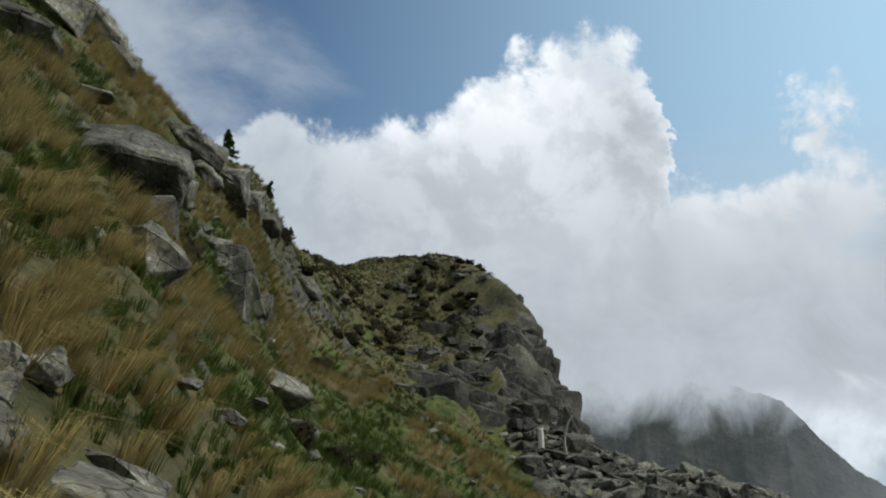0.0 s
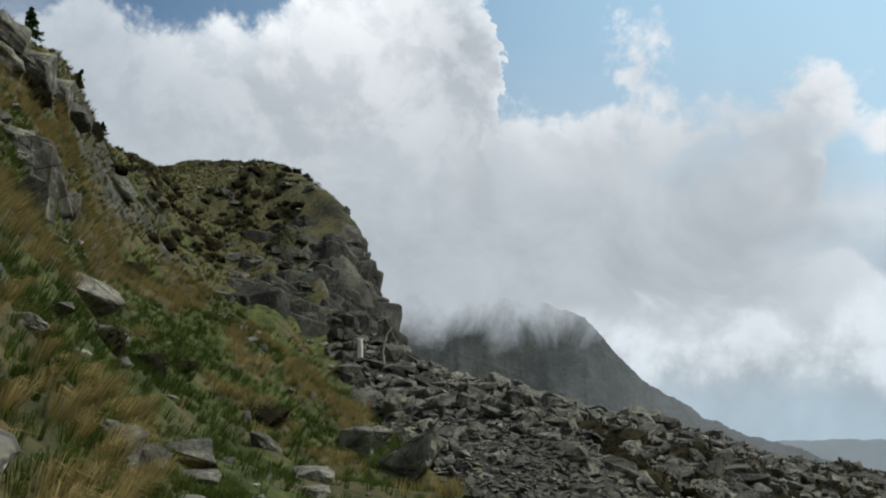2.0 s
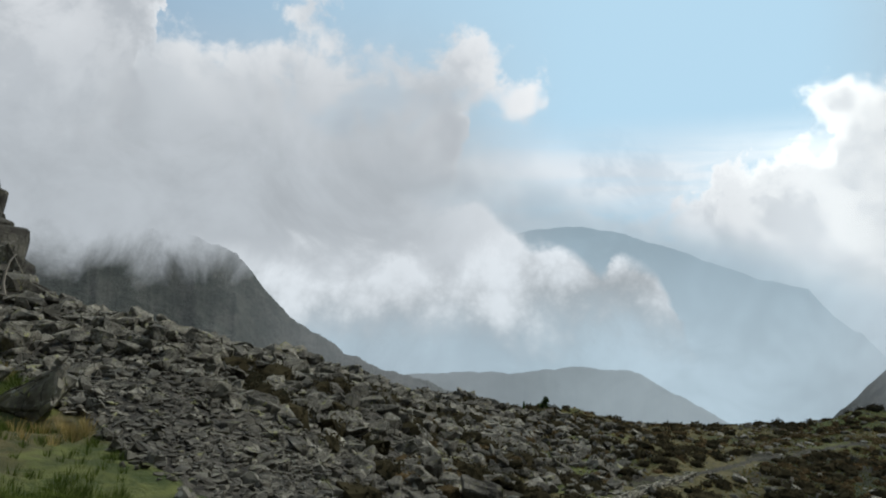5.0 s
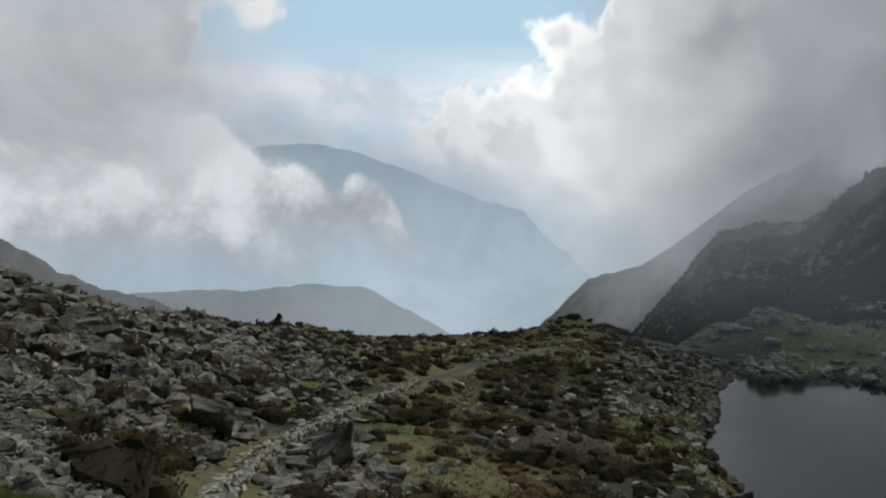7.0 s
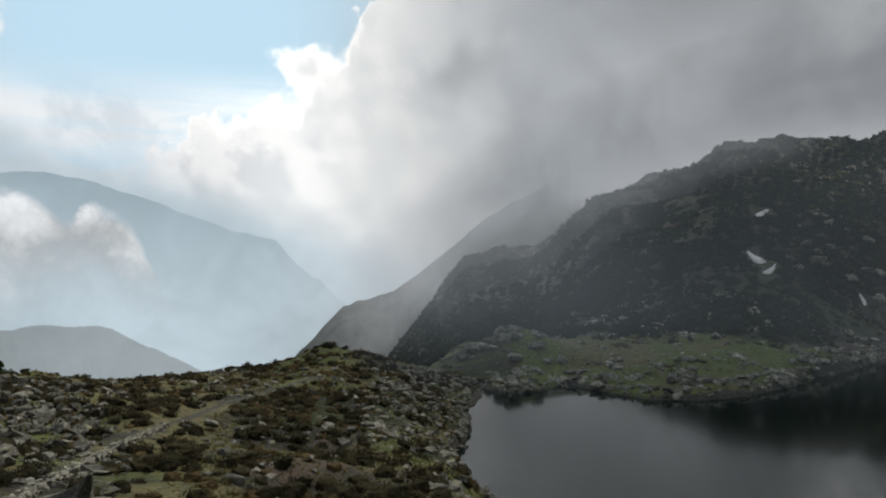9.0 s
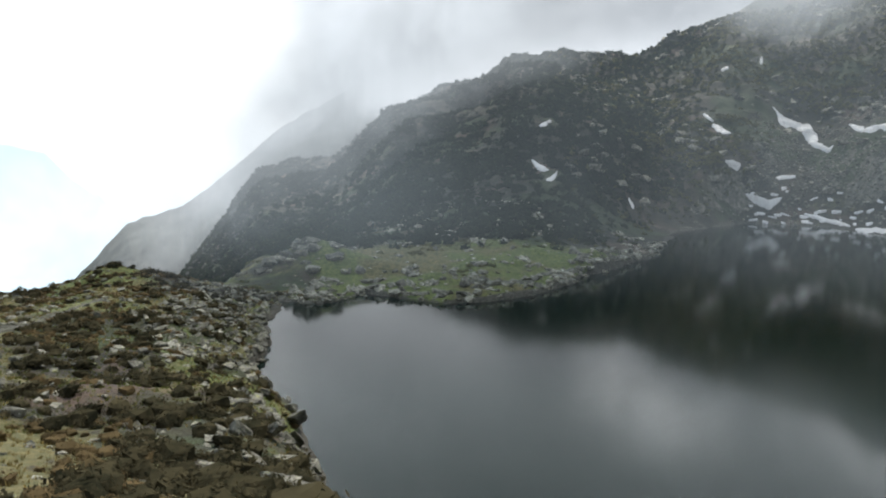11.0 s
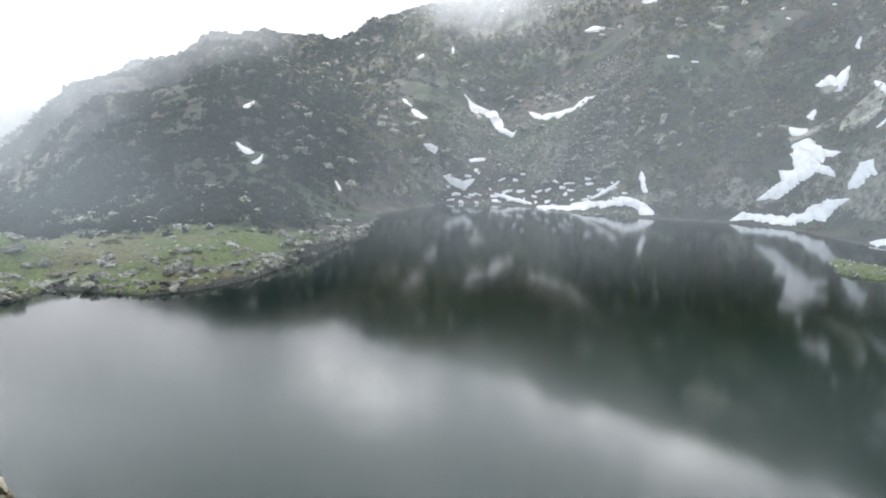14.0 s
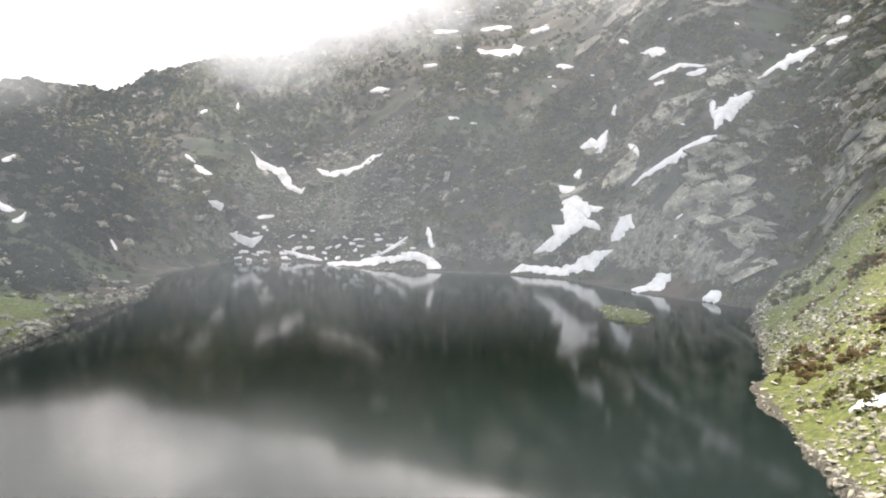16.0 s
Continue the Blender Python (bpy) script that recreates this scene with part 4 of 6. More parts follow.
# ---- rocks in the grass beside the standing place ----
for a, e, s, turn, st in ((-25.9, 4.6, 0.42, (10, -18, 20), (1, 0.8, 0.9)), (-28.0, 5.6, 0.38, (5, 10, 60), (1.1, 0.9, 0.7)), (-28.3, 3.6, 0.34, (12, 5, 10), (1, 1, 0.8)), (-28.4, 0.6, 0.45, (20, 10, 40), (1, 1, 1)), (-20.0, -2.4, 0.45, (5, 25, 30), (1.5, 0.7, 0.8)), (-20.4, -4.7, 0.75, (8, 28, 15), (1.5, 0.9, 0.8)),
                          (-11.2, 3.6, 1.2, (-25, 15, 60), (1.5, 0.9, 0.6)), (-9.9, 1.2, 0.9, (4, 12, 70), (1.4, 0.9, 0.6)), (-14.0, 11.0, 1.7, (0, 75, 15), (1.5, 0.7, 0.9)), (-14.3, 9.2, 1.2, (10, 65, 35), (1.2, 0.8, 1.0)), (-20.1, 12.0, 1.1, (20, 50, 10), (1, 1, 1.2)), (-18.9, 11.0, 0.6, (60, 20, 30), (1, 1, 1)),
                          (-4.6, -7.1, 0.8, (6, -4, 10), (1.3, 1.0, 0.8)), (-4.0, -8.2, 0.7, (4, 8, 60), (1.4, 0.9, 0.5)), (3.7, -8.4, 0.8, (5, 10, 20), (1.4, 1, 0.6)), (3.9, -9.5, 0.6, (4, 3, 70), (1.3, 1, 0.5)), (7.0, -6.7, 1.7, (10, 16, 120), (1.3, 0.9, 0.9)), (10.9, -8.3, 1.9, (14, 22, 115), (1.5, 0.75, 0.8)),
                          (-4.2, -10.0, 0.55, (5, 5, 40), (1.4, 1, 0.6)), (-8.6, -10.4, 0.45, (8, 10, 10), (1.3, 1, 0.8)), (-8.6, -6.5, 0.6, (50, 20, 30), (1, 1, 1)), (-6.8, -7.0, 0.55, (40, 10, 20), (1, 1, 1)), (0.4, -6.3, 0.8, (10, 30, 30), (1.3, 0.5, 0.7)), (-13.2, 7.5, 0.6, (5, 20, 30), (1.4, 0.6, 0.4)), (-17.3, 4.3, 0.5, (10, 10, 50), (1, 1, 0.5)), (-14.5, 2.0, 0.5, (5, 15, 50), (1.4, 1, 0.5))):
    boulder(meet(a, e), s, "pale grey rock with yellow-green lichen set in the grass", turn, True, "rocks in the grass", 0.14, st)

# the big overhanging rock and the outcrops of the hill's edge
for a, e, s, turn, st in ((-25.0, 23.0, 1.6, (10, 8, 20), (1.3, 1, 0.5)), (-29.4, 26.2, 3.2, (70, 20, 40), (1.1, 1, 1)), (-27.6, 27.6, 3.0, (60, 30, 10), (1.2, 1, 1)),
                          (-24.9, 27.4, 3.0, (60, 35, 60), (1.3, 0.9, 1)), (-23.2, 25.6, 2.4, (30, 30, 60), (1.1, 1, 1)), (-17.8, 20.4, 3.2, (30, 40, 50), (1.2, 1, 1)), (-15.4, 17.6, 4.0, (10, 25, 100), (1.4, 0.8, 0.9)), (-13.9, 16.6, 3.0, (15, 30, 100), (1.2, 0.9, 1)), (-12.6, 15.4, 2.6, (40, 20, 20), (1.1, 1, 1)),
                          (-16.9, 18.4, 2.2, (50, 15, 60), (1, 1, 1)), (-18.6, 17.3, 1.6, (60, 25, 10), (1, 1, 1.3)), (-11.2, 14.4, 1.8, (30, 20, 70), (1, 1, 1)), (-9.6, 11.0, 2.4, (50, 60, 20), (1.3, 0.8, 1)), (-16.0, 14.0, 1.6, (30, 20, 40), (1.1, 1, 0.8)), (-15.6, 12.6, 1.3, (10, 30, 10), (1.1, 1, 0.8)), (-12.7, 9.6, 1.3, (70, 10, 10), (1, 1, 1.4))):
    boulder(meet(a, e), s * 0.78, "dark weathered rock outcrop on the grassy hillside", (turn[0] * 0.4, turn[1] * 0.5, turn[2]), True, "hillside outcrops", 0.26, st)

def overhang(P, heading, corners, label):
    """A weathered block that juts out of the slope; corners: across, away from the path, up."""
    bm = bmesh.new()
    for c in corners:
        bm.verts.new(c)
    bmesh.ops.convex_hull(bm, input=bm.verts)
    bmesh.ops.bevel(bm, geom=bm.edges[:], offset=0.07, segments=1, affect="EDGES", clamp_overlap=True)
    bmesh.ops.triangulate(bm, faces=bm.faces)
    for _ in range(3):
        bmesh.ops.subdivide_edges(bm, edges=bm.edges[:], cuts=1, use_grid_fill=True)
        bmesh.ops.triangulate(bm, faces=bm.faces)
    bmesh.ops.recalc_face_normals(bm, faces=bm.faces)
    bm.normal_update()
    shift = Vector(rng.uniform(-50, 50, 3))
    for v, m in [(v, v.normal * (0.09 * noise.fractal(v.co * 1.3 + shift, 0.9, 2.1, 5) + 0.03 * noise.noise(v.co * 6 + shift))) for v in bm.verts]:
        v.co += m
    ob = part("boulder", bm, CRAG_BLOCK)
    ob.matrix_world = Matrix.Translation(P) @ Matrix.Rotation(-radians(heading), 4, "Z")
    CLEAR.append((P[0], P[1], 1.3))
    return tagged(ob, label, "boulder", "hillside outcrops")


CRAG_BLOCK = rock_material("outcrop_rock", 1.2, 1.15)
rock_at = meet(-21.8, 18.2)
overhang(rock_at, -21.8, [(-1.35, -0.95, 0.0), (-0.4, -1.2, 0.1), (1.0, -1.1, -0.1), (1.25, -0.6, -0.1), (1.3, 0.6, 0.75), (-1.2, 0.8, 1.2), (0.3, 0.9, 1.35), (-1.2, -0.6, -0.3), (-0.2, -0.6, -0.65), (1.0, -0.7, -0.6), (1.1, 0.5, -0.6), (-0.9, 0.5, -0.6)],
         "large grey block overhanging a dark hollow on the hillside")
overhang(rock_at + Vector((0.55, -0.1, -0.95)), -18.0, [(-0.8, -0.5, 0.3), (0.5, -0.6, 0.25), (0.6, 0.6, 0.5), (-0.7, 0.6, 0.5), (-0.5, -0.8, -0.5), (0.4, -0.9, -0.6), (0.6, 0.3, -0.7), (-0.5, 0.3, -0.6)],
         "grey block standing under the overhanging rock")

# ---- crags of the knoll: ledges of weathered rock ----
def on_crag(a, r, x, y):
    z = height(x, y)
    e = np.degrees(np.arctan2(z, r))
    upper = smooth(e, 10.5 - 0.9 * np.abs(a - 2), 8.5 - 0.9 * np.abs(a - 2)) * smooth(a, -4, 0.5) * smooth(e, 0.2, 1.6)
    return np.clip(upper * (0.35 + 0.8 * smooth(fbm(x, y, 5.0, 3, 12), -0.3, 0.3)), 0, 1)


def crag_face(a, r, x, y):
    e = np.degrees(np.arctan2(height(x, y), r))
    crest_r = np.interp(a, [-4, 0.5, 5, 7.3, 9.6], [76, 72, 64, 60, 52])
    top_e = np.interp(a, [-4, 0, 3, 6, 9], [4.5, 8.6, 10.4, 9.2, 3.0])
    return smooth(e, top_e, top_e - 1.5) * smooth(r, crest_r + 1.0, crest_r - 1.0) * smooth(a, -4.5, 0.5) * smooth(e, 0.4, 1.2) * (0.5 + 0.5 * smooth(fbm(x, y, 5.0, 3, 12), -0.2, 0.2))


P = scatter(rng, 5200, (-5, 9.6), (46, 74), crag_face)
SLABS = [hull(rng, int(rng.integers(11, 16)), (1.0, rng.uniform(0.7, 0.95), rng.uniform(0.28, 0.55))) for _ in range(14)]
BUTTRESS = [hull(rng, int(rng.integers(14, 20)), (rng.uniform(0.4, 0.65), rng.uniform(0.6, 0.85), 1.0), 0.04) for _ in range(14)]
dip = np.array((Euler((radians(-14), radians(16), 0)).to_matrix() @ Matrix.Rotation(radians(20), 3, "Z")))
crag_turn = dip[None] @ turns(rng, len(P), 6)
crag = new("crag", joined("crag", BUTTRESS, P[:1500] - np.array([0.0, -1.5, 1.7]), crag_turn[:1500], 1.5 + 4.2 * rng.random(min(1500, len(P))) ** 1.8, CRAG, rng))
P = scatter(rng, 520, (-9, 6), (46, 78), lambda a, r, x, y: smooth(fbm(x, y, 6.0, 3, 57), -0.1, 0.2))
ledges = new("ledge_rocks", joined("ledge_rocks", SLABS, P - np.array([0.0, 0.0, 0.25]), dip[None] @ turns(rng, len(P), 10), 0.4 + 1.5 * rng.random(len(P)) ** 2, SCREE, rng))
tagged(ledges, "dark rocks breaking through the grass of the knoll", "stones", kind="stuff")
tagged(crag, "dark fissured rock ledges on the knoll's flank", "cliff", kind="stuff")
P = scatter(rng, 750, (-29, 8), (8, 72), lambda a, r, x, y: 0.6 + 0 * a)
stones = new("loose_stones", joined("loose_stones", BLOCKS, P, turns(rng, len(P), 20), 0.15 + 0.5 * rng.random(len(P)) ** 2, PALE, rng))
tagged(stones, "small pale stones strewn over the grass slope", "stones", kind="stuff")

# ---- marker post, bent stick and flat slab below the knoll ----
WOOD, N, b = material("weathered_wood", 0.85)
co = N.add("ShaderNodeTexCoord").outputs["Object"]
N.link(N.mix(N.noise(co, 14.0, 6, 0.7), (0.18, 0.16, 0.13), (0.50, 0.47, 0.41)), b.inputs["Base Color"])
bump(N, b, N.noise(co, 40.0, 3, 0.6), 0.01)


PALE_WOOD, N, b = material("bleached_wood", 0.8)
co = N.add("ShaderNodeTexCoord").outputs["Object"]
N.link(N.mix(N.noise(co, 9.0, 6, 0.7), (0.42, 0.40, 0.35), (0.75, 0.72, 0.66)), b.inputs["Base Color"])


def tube(points, radii, sides=7):
    bm = bmesh.new()
    rings = []
    for k, (p, rad) in enumerate(zip(points, radii)):
        d = (Vector(points[min(k + 1, len(points) - 1)]) - Vector(points[max(k - 1, 0)])).normalized()
        u = d.orthogonal().normalized()
        w = d.cross(u)
        rings.append([bm.verts.new(Vector(p) + rad * (u * math.cos(2 * math.pi * i / sides) + w * math.sin(2 * math.pi * i / sides))) for i in range(sides)])
    for p, q in zip(rings, rings[1:]):
        for i in range(sides):
            bm.faces.new((p[i], p[(i + 1) % sides], q[(i + 1) % sides], q[i]))
    bm.faces.new(rings[-1])
    bm.faces.new(rings[0][::-1])
    bmesh.ops.recalc_face_normals(bm, faces=bm.faces)
    return bm


base = meet(6.8, -0.6)
bm = tube([(0, 0, -0.3), (0.01, 0, 0.4), (0.0, 0.01, 1.06), (0.0, 0.01, 1.12)], [0.17, 0.165, 0.155, 0.12], 6)
post = part("marker_post", bm, PALE_WOOD)
post.location = base
tagged(post, "short pale weathered marker post standing by the scree", "post")
base = meet(8.5, -0.8)
bm = tube([(0, 0, -0.2), (-0.08, 0, 0.5), (0.0, 0, 1.0), (0.16, 0, 1.5), (0.42, 0, 1.85)], [0.07, 0.065, 0.06, 0.05, 0.03], 6)
stick = part("bent_stick", bm, WOOD)
stick.location = base
tagged(stick, "pale bent stick leaning beside the crag", "stick")
boulder(meet(8.0, -1.3), 2.6, "broad flat slab below the marker post", (4, 8, 20), group="large scree blocks", stretch=(1.1, 0.9, 0.5))
P9 = meet(8.9, 0.2)
boulder(P9, 2.8, "dark weathered rock outcrop on the grassy hillside", (5, 70, 10), group="hillside outcrops", stretch=(1.1, 0.8, 0.8))

# ---- heath and rim: blocks and low dark shrubs ----
def on_rim(a, r, x, y):
    return smooth(lake_distance(x, y), 0.2, 1.0) * (0.25 + 0.75 * smooth(fbm(x, y, 14.0, 3, 17), 0.0, 0.4))


P = scatter(rng, 3600, (36, 78), (16, 122), on_rim)
rocks = new("rim_stones", joined("rim_stones", BLOCKS, P, turns(rng, len(P), 25), 0.25 + 1.0 * rng.random(len(P)) ** 2.5, ROCK, rng))
tagged(rocks, "grey stones scattered through the heath", "stones", kind="stuff")
# rocky bank between the heath and the outlet
P = scatter(rng, 2600, (66, 77), (64, 120), lambda a, r, x, y: smooth(lake_distance(x, y), 14, 6) * smooth(lake_distance(x, y), -0.5, 0.5))
bank_rocks = new("bank_stones", joined("bank_stones", BLOCKS, P, turns(rng, len(P), 25), 0.35 + 1.1 * rng.random(len(P)) ** 2.2, ROCK, rng))
tagged(bank_rocks, "dark tumbled stones along the lake bank", "stones", kind="stuff")
for a, e, s, turn in ((77.4, -21.3, 1.9, (5, 8, 30)), (76.7, -18.2, 2.6, (10, 40, 20)), (75.7, -20.6, 1.2, (5, 5, 60)), (73.6, -20.6, 1.8, (40, 20, 30)), (77.5, -22.6, 1.3, (8, 6, 10)), (74.4, -16.0, 1.5, (10, 10, 20)), (76.3, -17.2, 1.5, (10, 14, 60)),
                      (76.6, -19.4, 1.7, (60, 20, 30)), (75.0, -19.0, 1.8, (45, 30, 70)), (76.2, -22.3, 1.2, (10, 10, 10)), (75.0, -21.9, 1.1, (30, 10, 50)), (76.8, -20.4, 0.9, (10, 5, 90)), (72.8, -18.6, 1.6, (50, 15, 20)), (71.3, -20.0, 1.4, (40, 20, 80)),
                      (69.4, -8.4, 2.0, (10, 10, 10)), (71.4, -9.1, 2.6, (4, 6, 50)), (72.6, -9.3, 1.6, (5, 5, 20)), (74.6, -9.6, 2.4, (4, 2, 70)), (70.6, -8.8, 1.3, (5, 10, 20)), (57.0, -12.0, 1.7, (6, 10, 30)), (59.0, -12.6, 1.5, (6, 10, 60)), (66.0, -13.6, 1.3, (6, 20, 0))):
    boulder(meet(a, e), s, "grey weathered boulder on the lake bank", turn, group="bank boulders", stretch=(1, 0.9, 0.8))

P = scatter(rng, 420, (70, 81), (28, 50), lambda a, r, x, y: smooth(lake_distance(x, y), -0.4, 0.2) * smooth(lake_distance(x, y), 7, 2))
near_bank = new("bank_stones", joined("bank_stones", BLOCKS, P, turns(rng, len(P), 25), 0.5 + 1.3 * rng.random(len(P)) ** 1.8, SCREE, rng))
tagged(near_bank, "grey blocks tumbled down to the water's edge", "stones", kind="stuff")
for _ in range(84):
    a = rng.uniform(76.5, 102.5)
    r = float(np.interp(a, [76, 79, 82, 87, 91, 95, 97.6, 102], [119, 115, 124, 114, 117, 127, 146, 180])) + abs(rng.normal(0, 7))
    x, y = r * math.sin(radians(a)), r * math.cos(radians(a))
    if lake_distance(np.array([x]), np.array([y]))[0] > -1.0:
        boulder((x, y, float(height(np.array([x]), np.array([y]))[0])), rng.uniform(0.9, 2.8), "pale weathered boulder on the grassy far shore", None, True, "shore boulders", 0.2, (1, 0.9, 0.75))
# far shore terrace, island and the bouldery slope past the lake
P = scatter(rng, 6500, (76, 104), (108, 205), lambda a, r, x, y: smooth(lake_distance(x, y), -0.6, 0.4) * np.maximum(smooth(lake_distance(x, y), 5, 1), 0.05 + 0.3 * smooth(fbm(x, y, 9.0, 3, 68), 0.0, 0.3)))
terrace = new("terrace_stones", joined("terrace_stones", BLOCKS, P, turns(rng, len(P), 20), 0.5 + 2.0 * rng.random(len(P)) ** 2.2, PALE, rng))
tagged(terrace, "pale boulders lining the grassy far shore", "stones", kind="stuff")
P = scatter(rng, 16000, (142, 160), (46, 165), lambda a, r, x, y: smooth(lake_distance(x, y), -0.8, 0.2) * (0.10 + 0.75 * smooth(fbm(x, y, 11.0, 4, 55) + 0.25 * smooth(lake_distance(x, y), 22, 4), 0.0, 0.3)))
bank2 = new("slope_stones", joined("slope_stones", BLOCKS, P, turns(rng, len(P), 20), 0.25 + 0.85 * rng.random(len(P)) ** 2.0, BLEACHED, rng))
tagged(bank2, "pale stones strewn over the green lakeside slope", "stones", kind="stuff")
P = scatter(rng, 130, (132, 139), (138, 162), lambda a, r, x, y: (height(x, y) > LAKE_Z - 0.25) * 1.0)
isle = new("island_stones", joined("island_stones", BLOCKS, P, turns(rng, len(P), 15), 0.3 + 0.7 * rng.random(len(P)), PALE, rng))
tagged(isle, "pale stones on the low grassy island", "stones", kind="stuff")
# ---- stone path ----
def line_points(nodes, step):
    pts = [Vector(p) for p in plan(nodes)]
    out = []
    for p, q in zip(pts, pts[1:]):
        n = max(1, int((q - p).length / step))
        out += [p.lerp(q, k / n) for k in range(n)]
    return out


path = tagged(new("path"), "narrow footpath paved with flat pale stones", "path", kind="structure")
PAVING = rock_material("paving_stone", 2.0, 1.5)
PAVE = [mesh_tris("path_stone", *hull(rng, 12, (1.0, 0.75, 0.22), 0.02), PAVING) for _ in range(8)]
KERB = [mesh_tris("kerb_stone", *hull(rng, 16, (1.0, 0.55, rng.uniform(0.35, 0.5)), 0.02), PAVING) for _ in range(6)]


def lay_stone(name, mesh, at, lift, heading, size, tilt=5.0):
    """One stone of the path, lifted above the ground by that much."""
    ob = new(name, mesh)
    ob.parent = path
    z = float(height(np.array([at.x]), np.array([at.y]))[0]) + lift
    ob.matrix_world = pose(at.x, at.y, z, rng.normal(0, tilt), rng.normal(0, tilt), heading) @ Matrix.Diagonal((size, size, size, 1))


lane = line_points(LOWER_PATH[:9], 0.42)
for p, q in zip(lane, lane[1:]):
    along = math.degrees(math.atan2(q.y - p.y, q.x - p.x))
    side = Vector((q.y - p.y, p.x - q.x)).normalized()
    # a low dry wall on the downhill edge carries the path
    for lift in (0.02, 0.22):
        lay_stone("kerb_stone", KERB[int(rng.integers(0, 6))], p + side * (0.30 + rng.normal(0, 0.03)), lift, along + rng.normal(0, 9), rng.uniform(0.42, 0.6), 4)
    for k in (-0.18, 0.06):
        if rng.random() < 0.9:
            lay_stone("path_stone", PAVE[int(rng.integers(0, 8))], p + side * (k + rng.normal(0, 0.05)), 0.19, rng.uniform(0, 360), rng.uniform(0.24, 0.44))
for p in line_points(NEAR_PATH[1:], 0.2):
    for k in range(2):
        x, y = p.x + rng.normal(0, 0.14), p.y + rng.normal(0, 0.1)
        ob = new("path_stone", PAVE[int(rng.integers(0, 8))])
        ob.parent = path
        s = rng.uniform(0.1, 0.3)
        ob.matrix_world = pose(x, y, float(height(np.array([x]), np.array([y]))[0]) + 0.03, rng.normal(0, 7), rng.normal(0, 7), rng.uniform(0, 360)) @ Matrix.Diagonal((s, s, s, 1))

# ---- snow patches ----
SNOW, N, b = material("old_snow", 0.7)
co = N.add("ShaderNodeTexCoord").outputs["Object"]
N.link(N.mix(N.step(N.noise(co, 0.5, 6, 0.7), 0.4, 0.75), (0.45, 0.455, 0.465), (0.33, 0.32, 0.31)), b.inputs["Base Color"])
bump(N, b, N.noise(co, 1.5, 5, 0.6), 0.15, 0.5)


SIGHT_FROM = int(np.searchsorted(np.array(steps), 45.0))
SIGHT_EL = np.maximum.accumulate(np.degrees(np.arctan2(Z[SIGHT_FROM:], RR[SIGHT_FROM:])), axis=0)


def sighted(a, e):
    """Distances at which lines of sight first meet the land past the near slope."""
    out = np.zeros(a.shape)
    far = np.array(steps)[SIGHT_FROM:]
    for k in np.ndindex(*a.shape):
        f = (a[k] + 40.0) / 0.4
        j = int(f)
        out[k] = (1 - f + j) * np.interp(e[k], SIGHT_EL[:, j], far) + (f - j) * np.interp(e[k], SIGHT_EL[:, j + 1], far)
    return out


drifts = 0
SNOW_LINES = []


def off_snow(x, y):
    """1 where no snow lies, 0 on the drifts."""
    a, e = np.degrees(np.arctan2(x, y)), np.degrees(np.arctan2(height(x, y), np.hypot(x, y)))
    free = np.ones(np.shape(x))
    for na, ne, nw in SNOW_LINES:
        for k in range(len(na)):
            free = free * (np.hypot(a - na[k], e - ne[k]) > nw[k] + 0.25)
    return free


def snow_drift(*nodes):
    """A ragged drift along a line on the slope; nodes: azimuth, elevation, half width, in degrees from the standing place."""
    global drifts
    drifts += 1
    a, e, w = np.array(nodes, float).T * np.array([[1], [1], [0.8]])
    run = np.concatenate([[0], np.cumsum(np.hypot(np.diff(a), np.diff(e)))])
    n = int(np.clip(run[-1] / 0.035, 14, 180))
    s = np.linspace(0, run[-1], n)
    ca, ce, cw = np.interp(s, run, a), np.interp(s, run, e), np.interp(s, run, w)
    cw = cw * np.sqrt(np.clip(1 - np.abs(2 * s / run[-1] - 1) ** 5, 0.01, 1))
    SNOW_LINES.append((ca[::4], ce[::4], cw[::4]))
    da, de = np.gradient(ca), np.gradient(ce)
    long = np.hypot(da, de) + 1e-9
    m = 11
    v = np.linspace(-1, 1, m)[:, None]
    jag = [fbm(s + 17.3 * drifts, s * 0 + side, 0.6, 5, 5 + side, 0.6) for side in (0, 7)]
    wide = cw[None] * (1 + 1.0 * np.where(v < 0, jag[0][None], jag[1][None])).clip(0.08, 2.2) * v
    aa, ee = ca[None] - de / long * wide, ce[None] + da / long * wide
    rr = sighted(aa, ee)
    mid = np.median(rr)
    near = np.clip(rr, mid * 0.82, mid * 1.22)
    z = near * np.tan(np.radians(ee))
    rr, kept = near, near == rr
    x, y = rr * np.sin(np.radians(aa)), rr * np.cos(np.radians(aa))
    z = np.where(kept, z, height(x, y)) + (0.45 + 0.2 * np.radians(cw) * mid)[None] * (1 - np.abs(v) ** 3) - 0.15
    me = mesh_grid("snow_patch", x, y, z)
    me.materials.append(SNOW)
    tagged(new("snow_patch", me), "patch of old white snow lying on the rocky slope", "snow", "snow patches")


snow_drift((130.7, 1.4, 0.20), (131.4, 0.8, 0.80), (132.1, -0.3, 1.08), (131.6, -1.3, 1.00), (131.0, -2.1, 0.96), (130.3, -2.7, 0.56), (129.0, -3.4, 0.16))
snow_drift((132.1, -0.1, 0.56), (132.9, -0.2, 0.36), (133.8, -0.2, 0.12))
snow_drift((132.0, -1.1, 0.36), (133.0, -1.3, 0.40), (133.6, -1.7, 0.20))
snow_drift((127.4, -4.8, 0.12), (128.2, -4.4, 0.36), (129.4, -4.5, 0.40), (130.9, -4.7, 0.36), (132.0, -4.4, 0.68), (133.1, -3.7, 0.80), (133.9, -3.3, 0.48), (134.5, -3.1, 0.12))
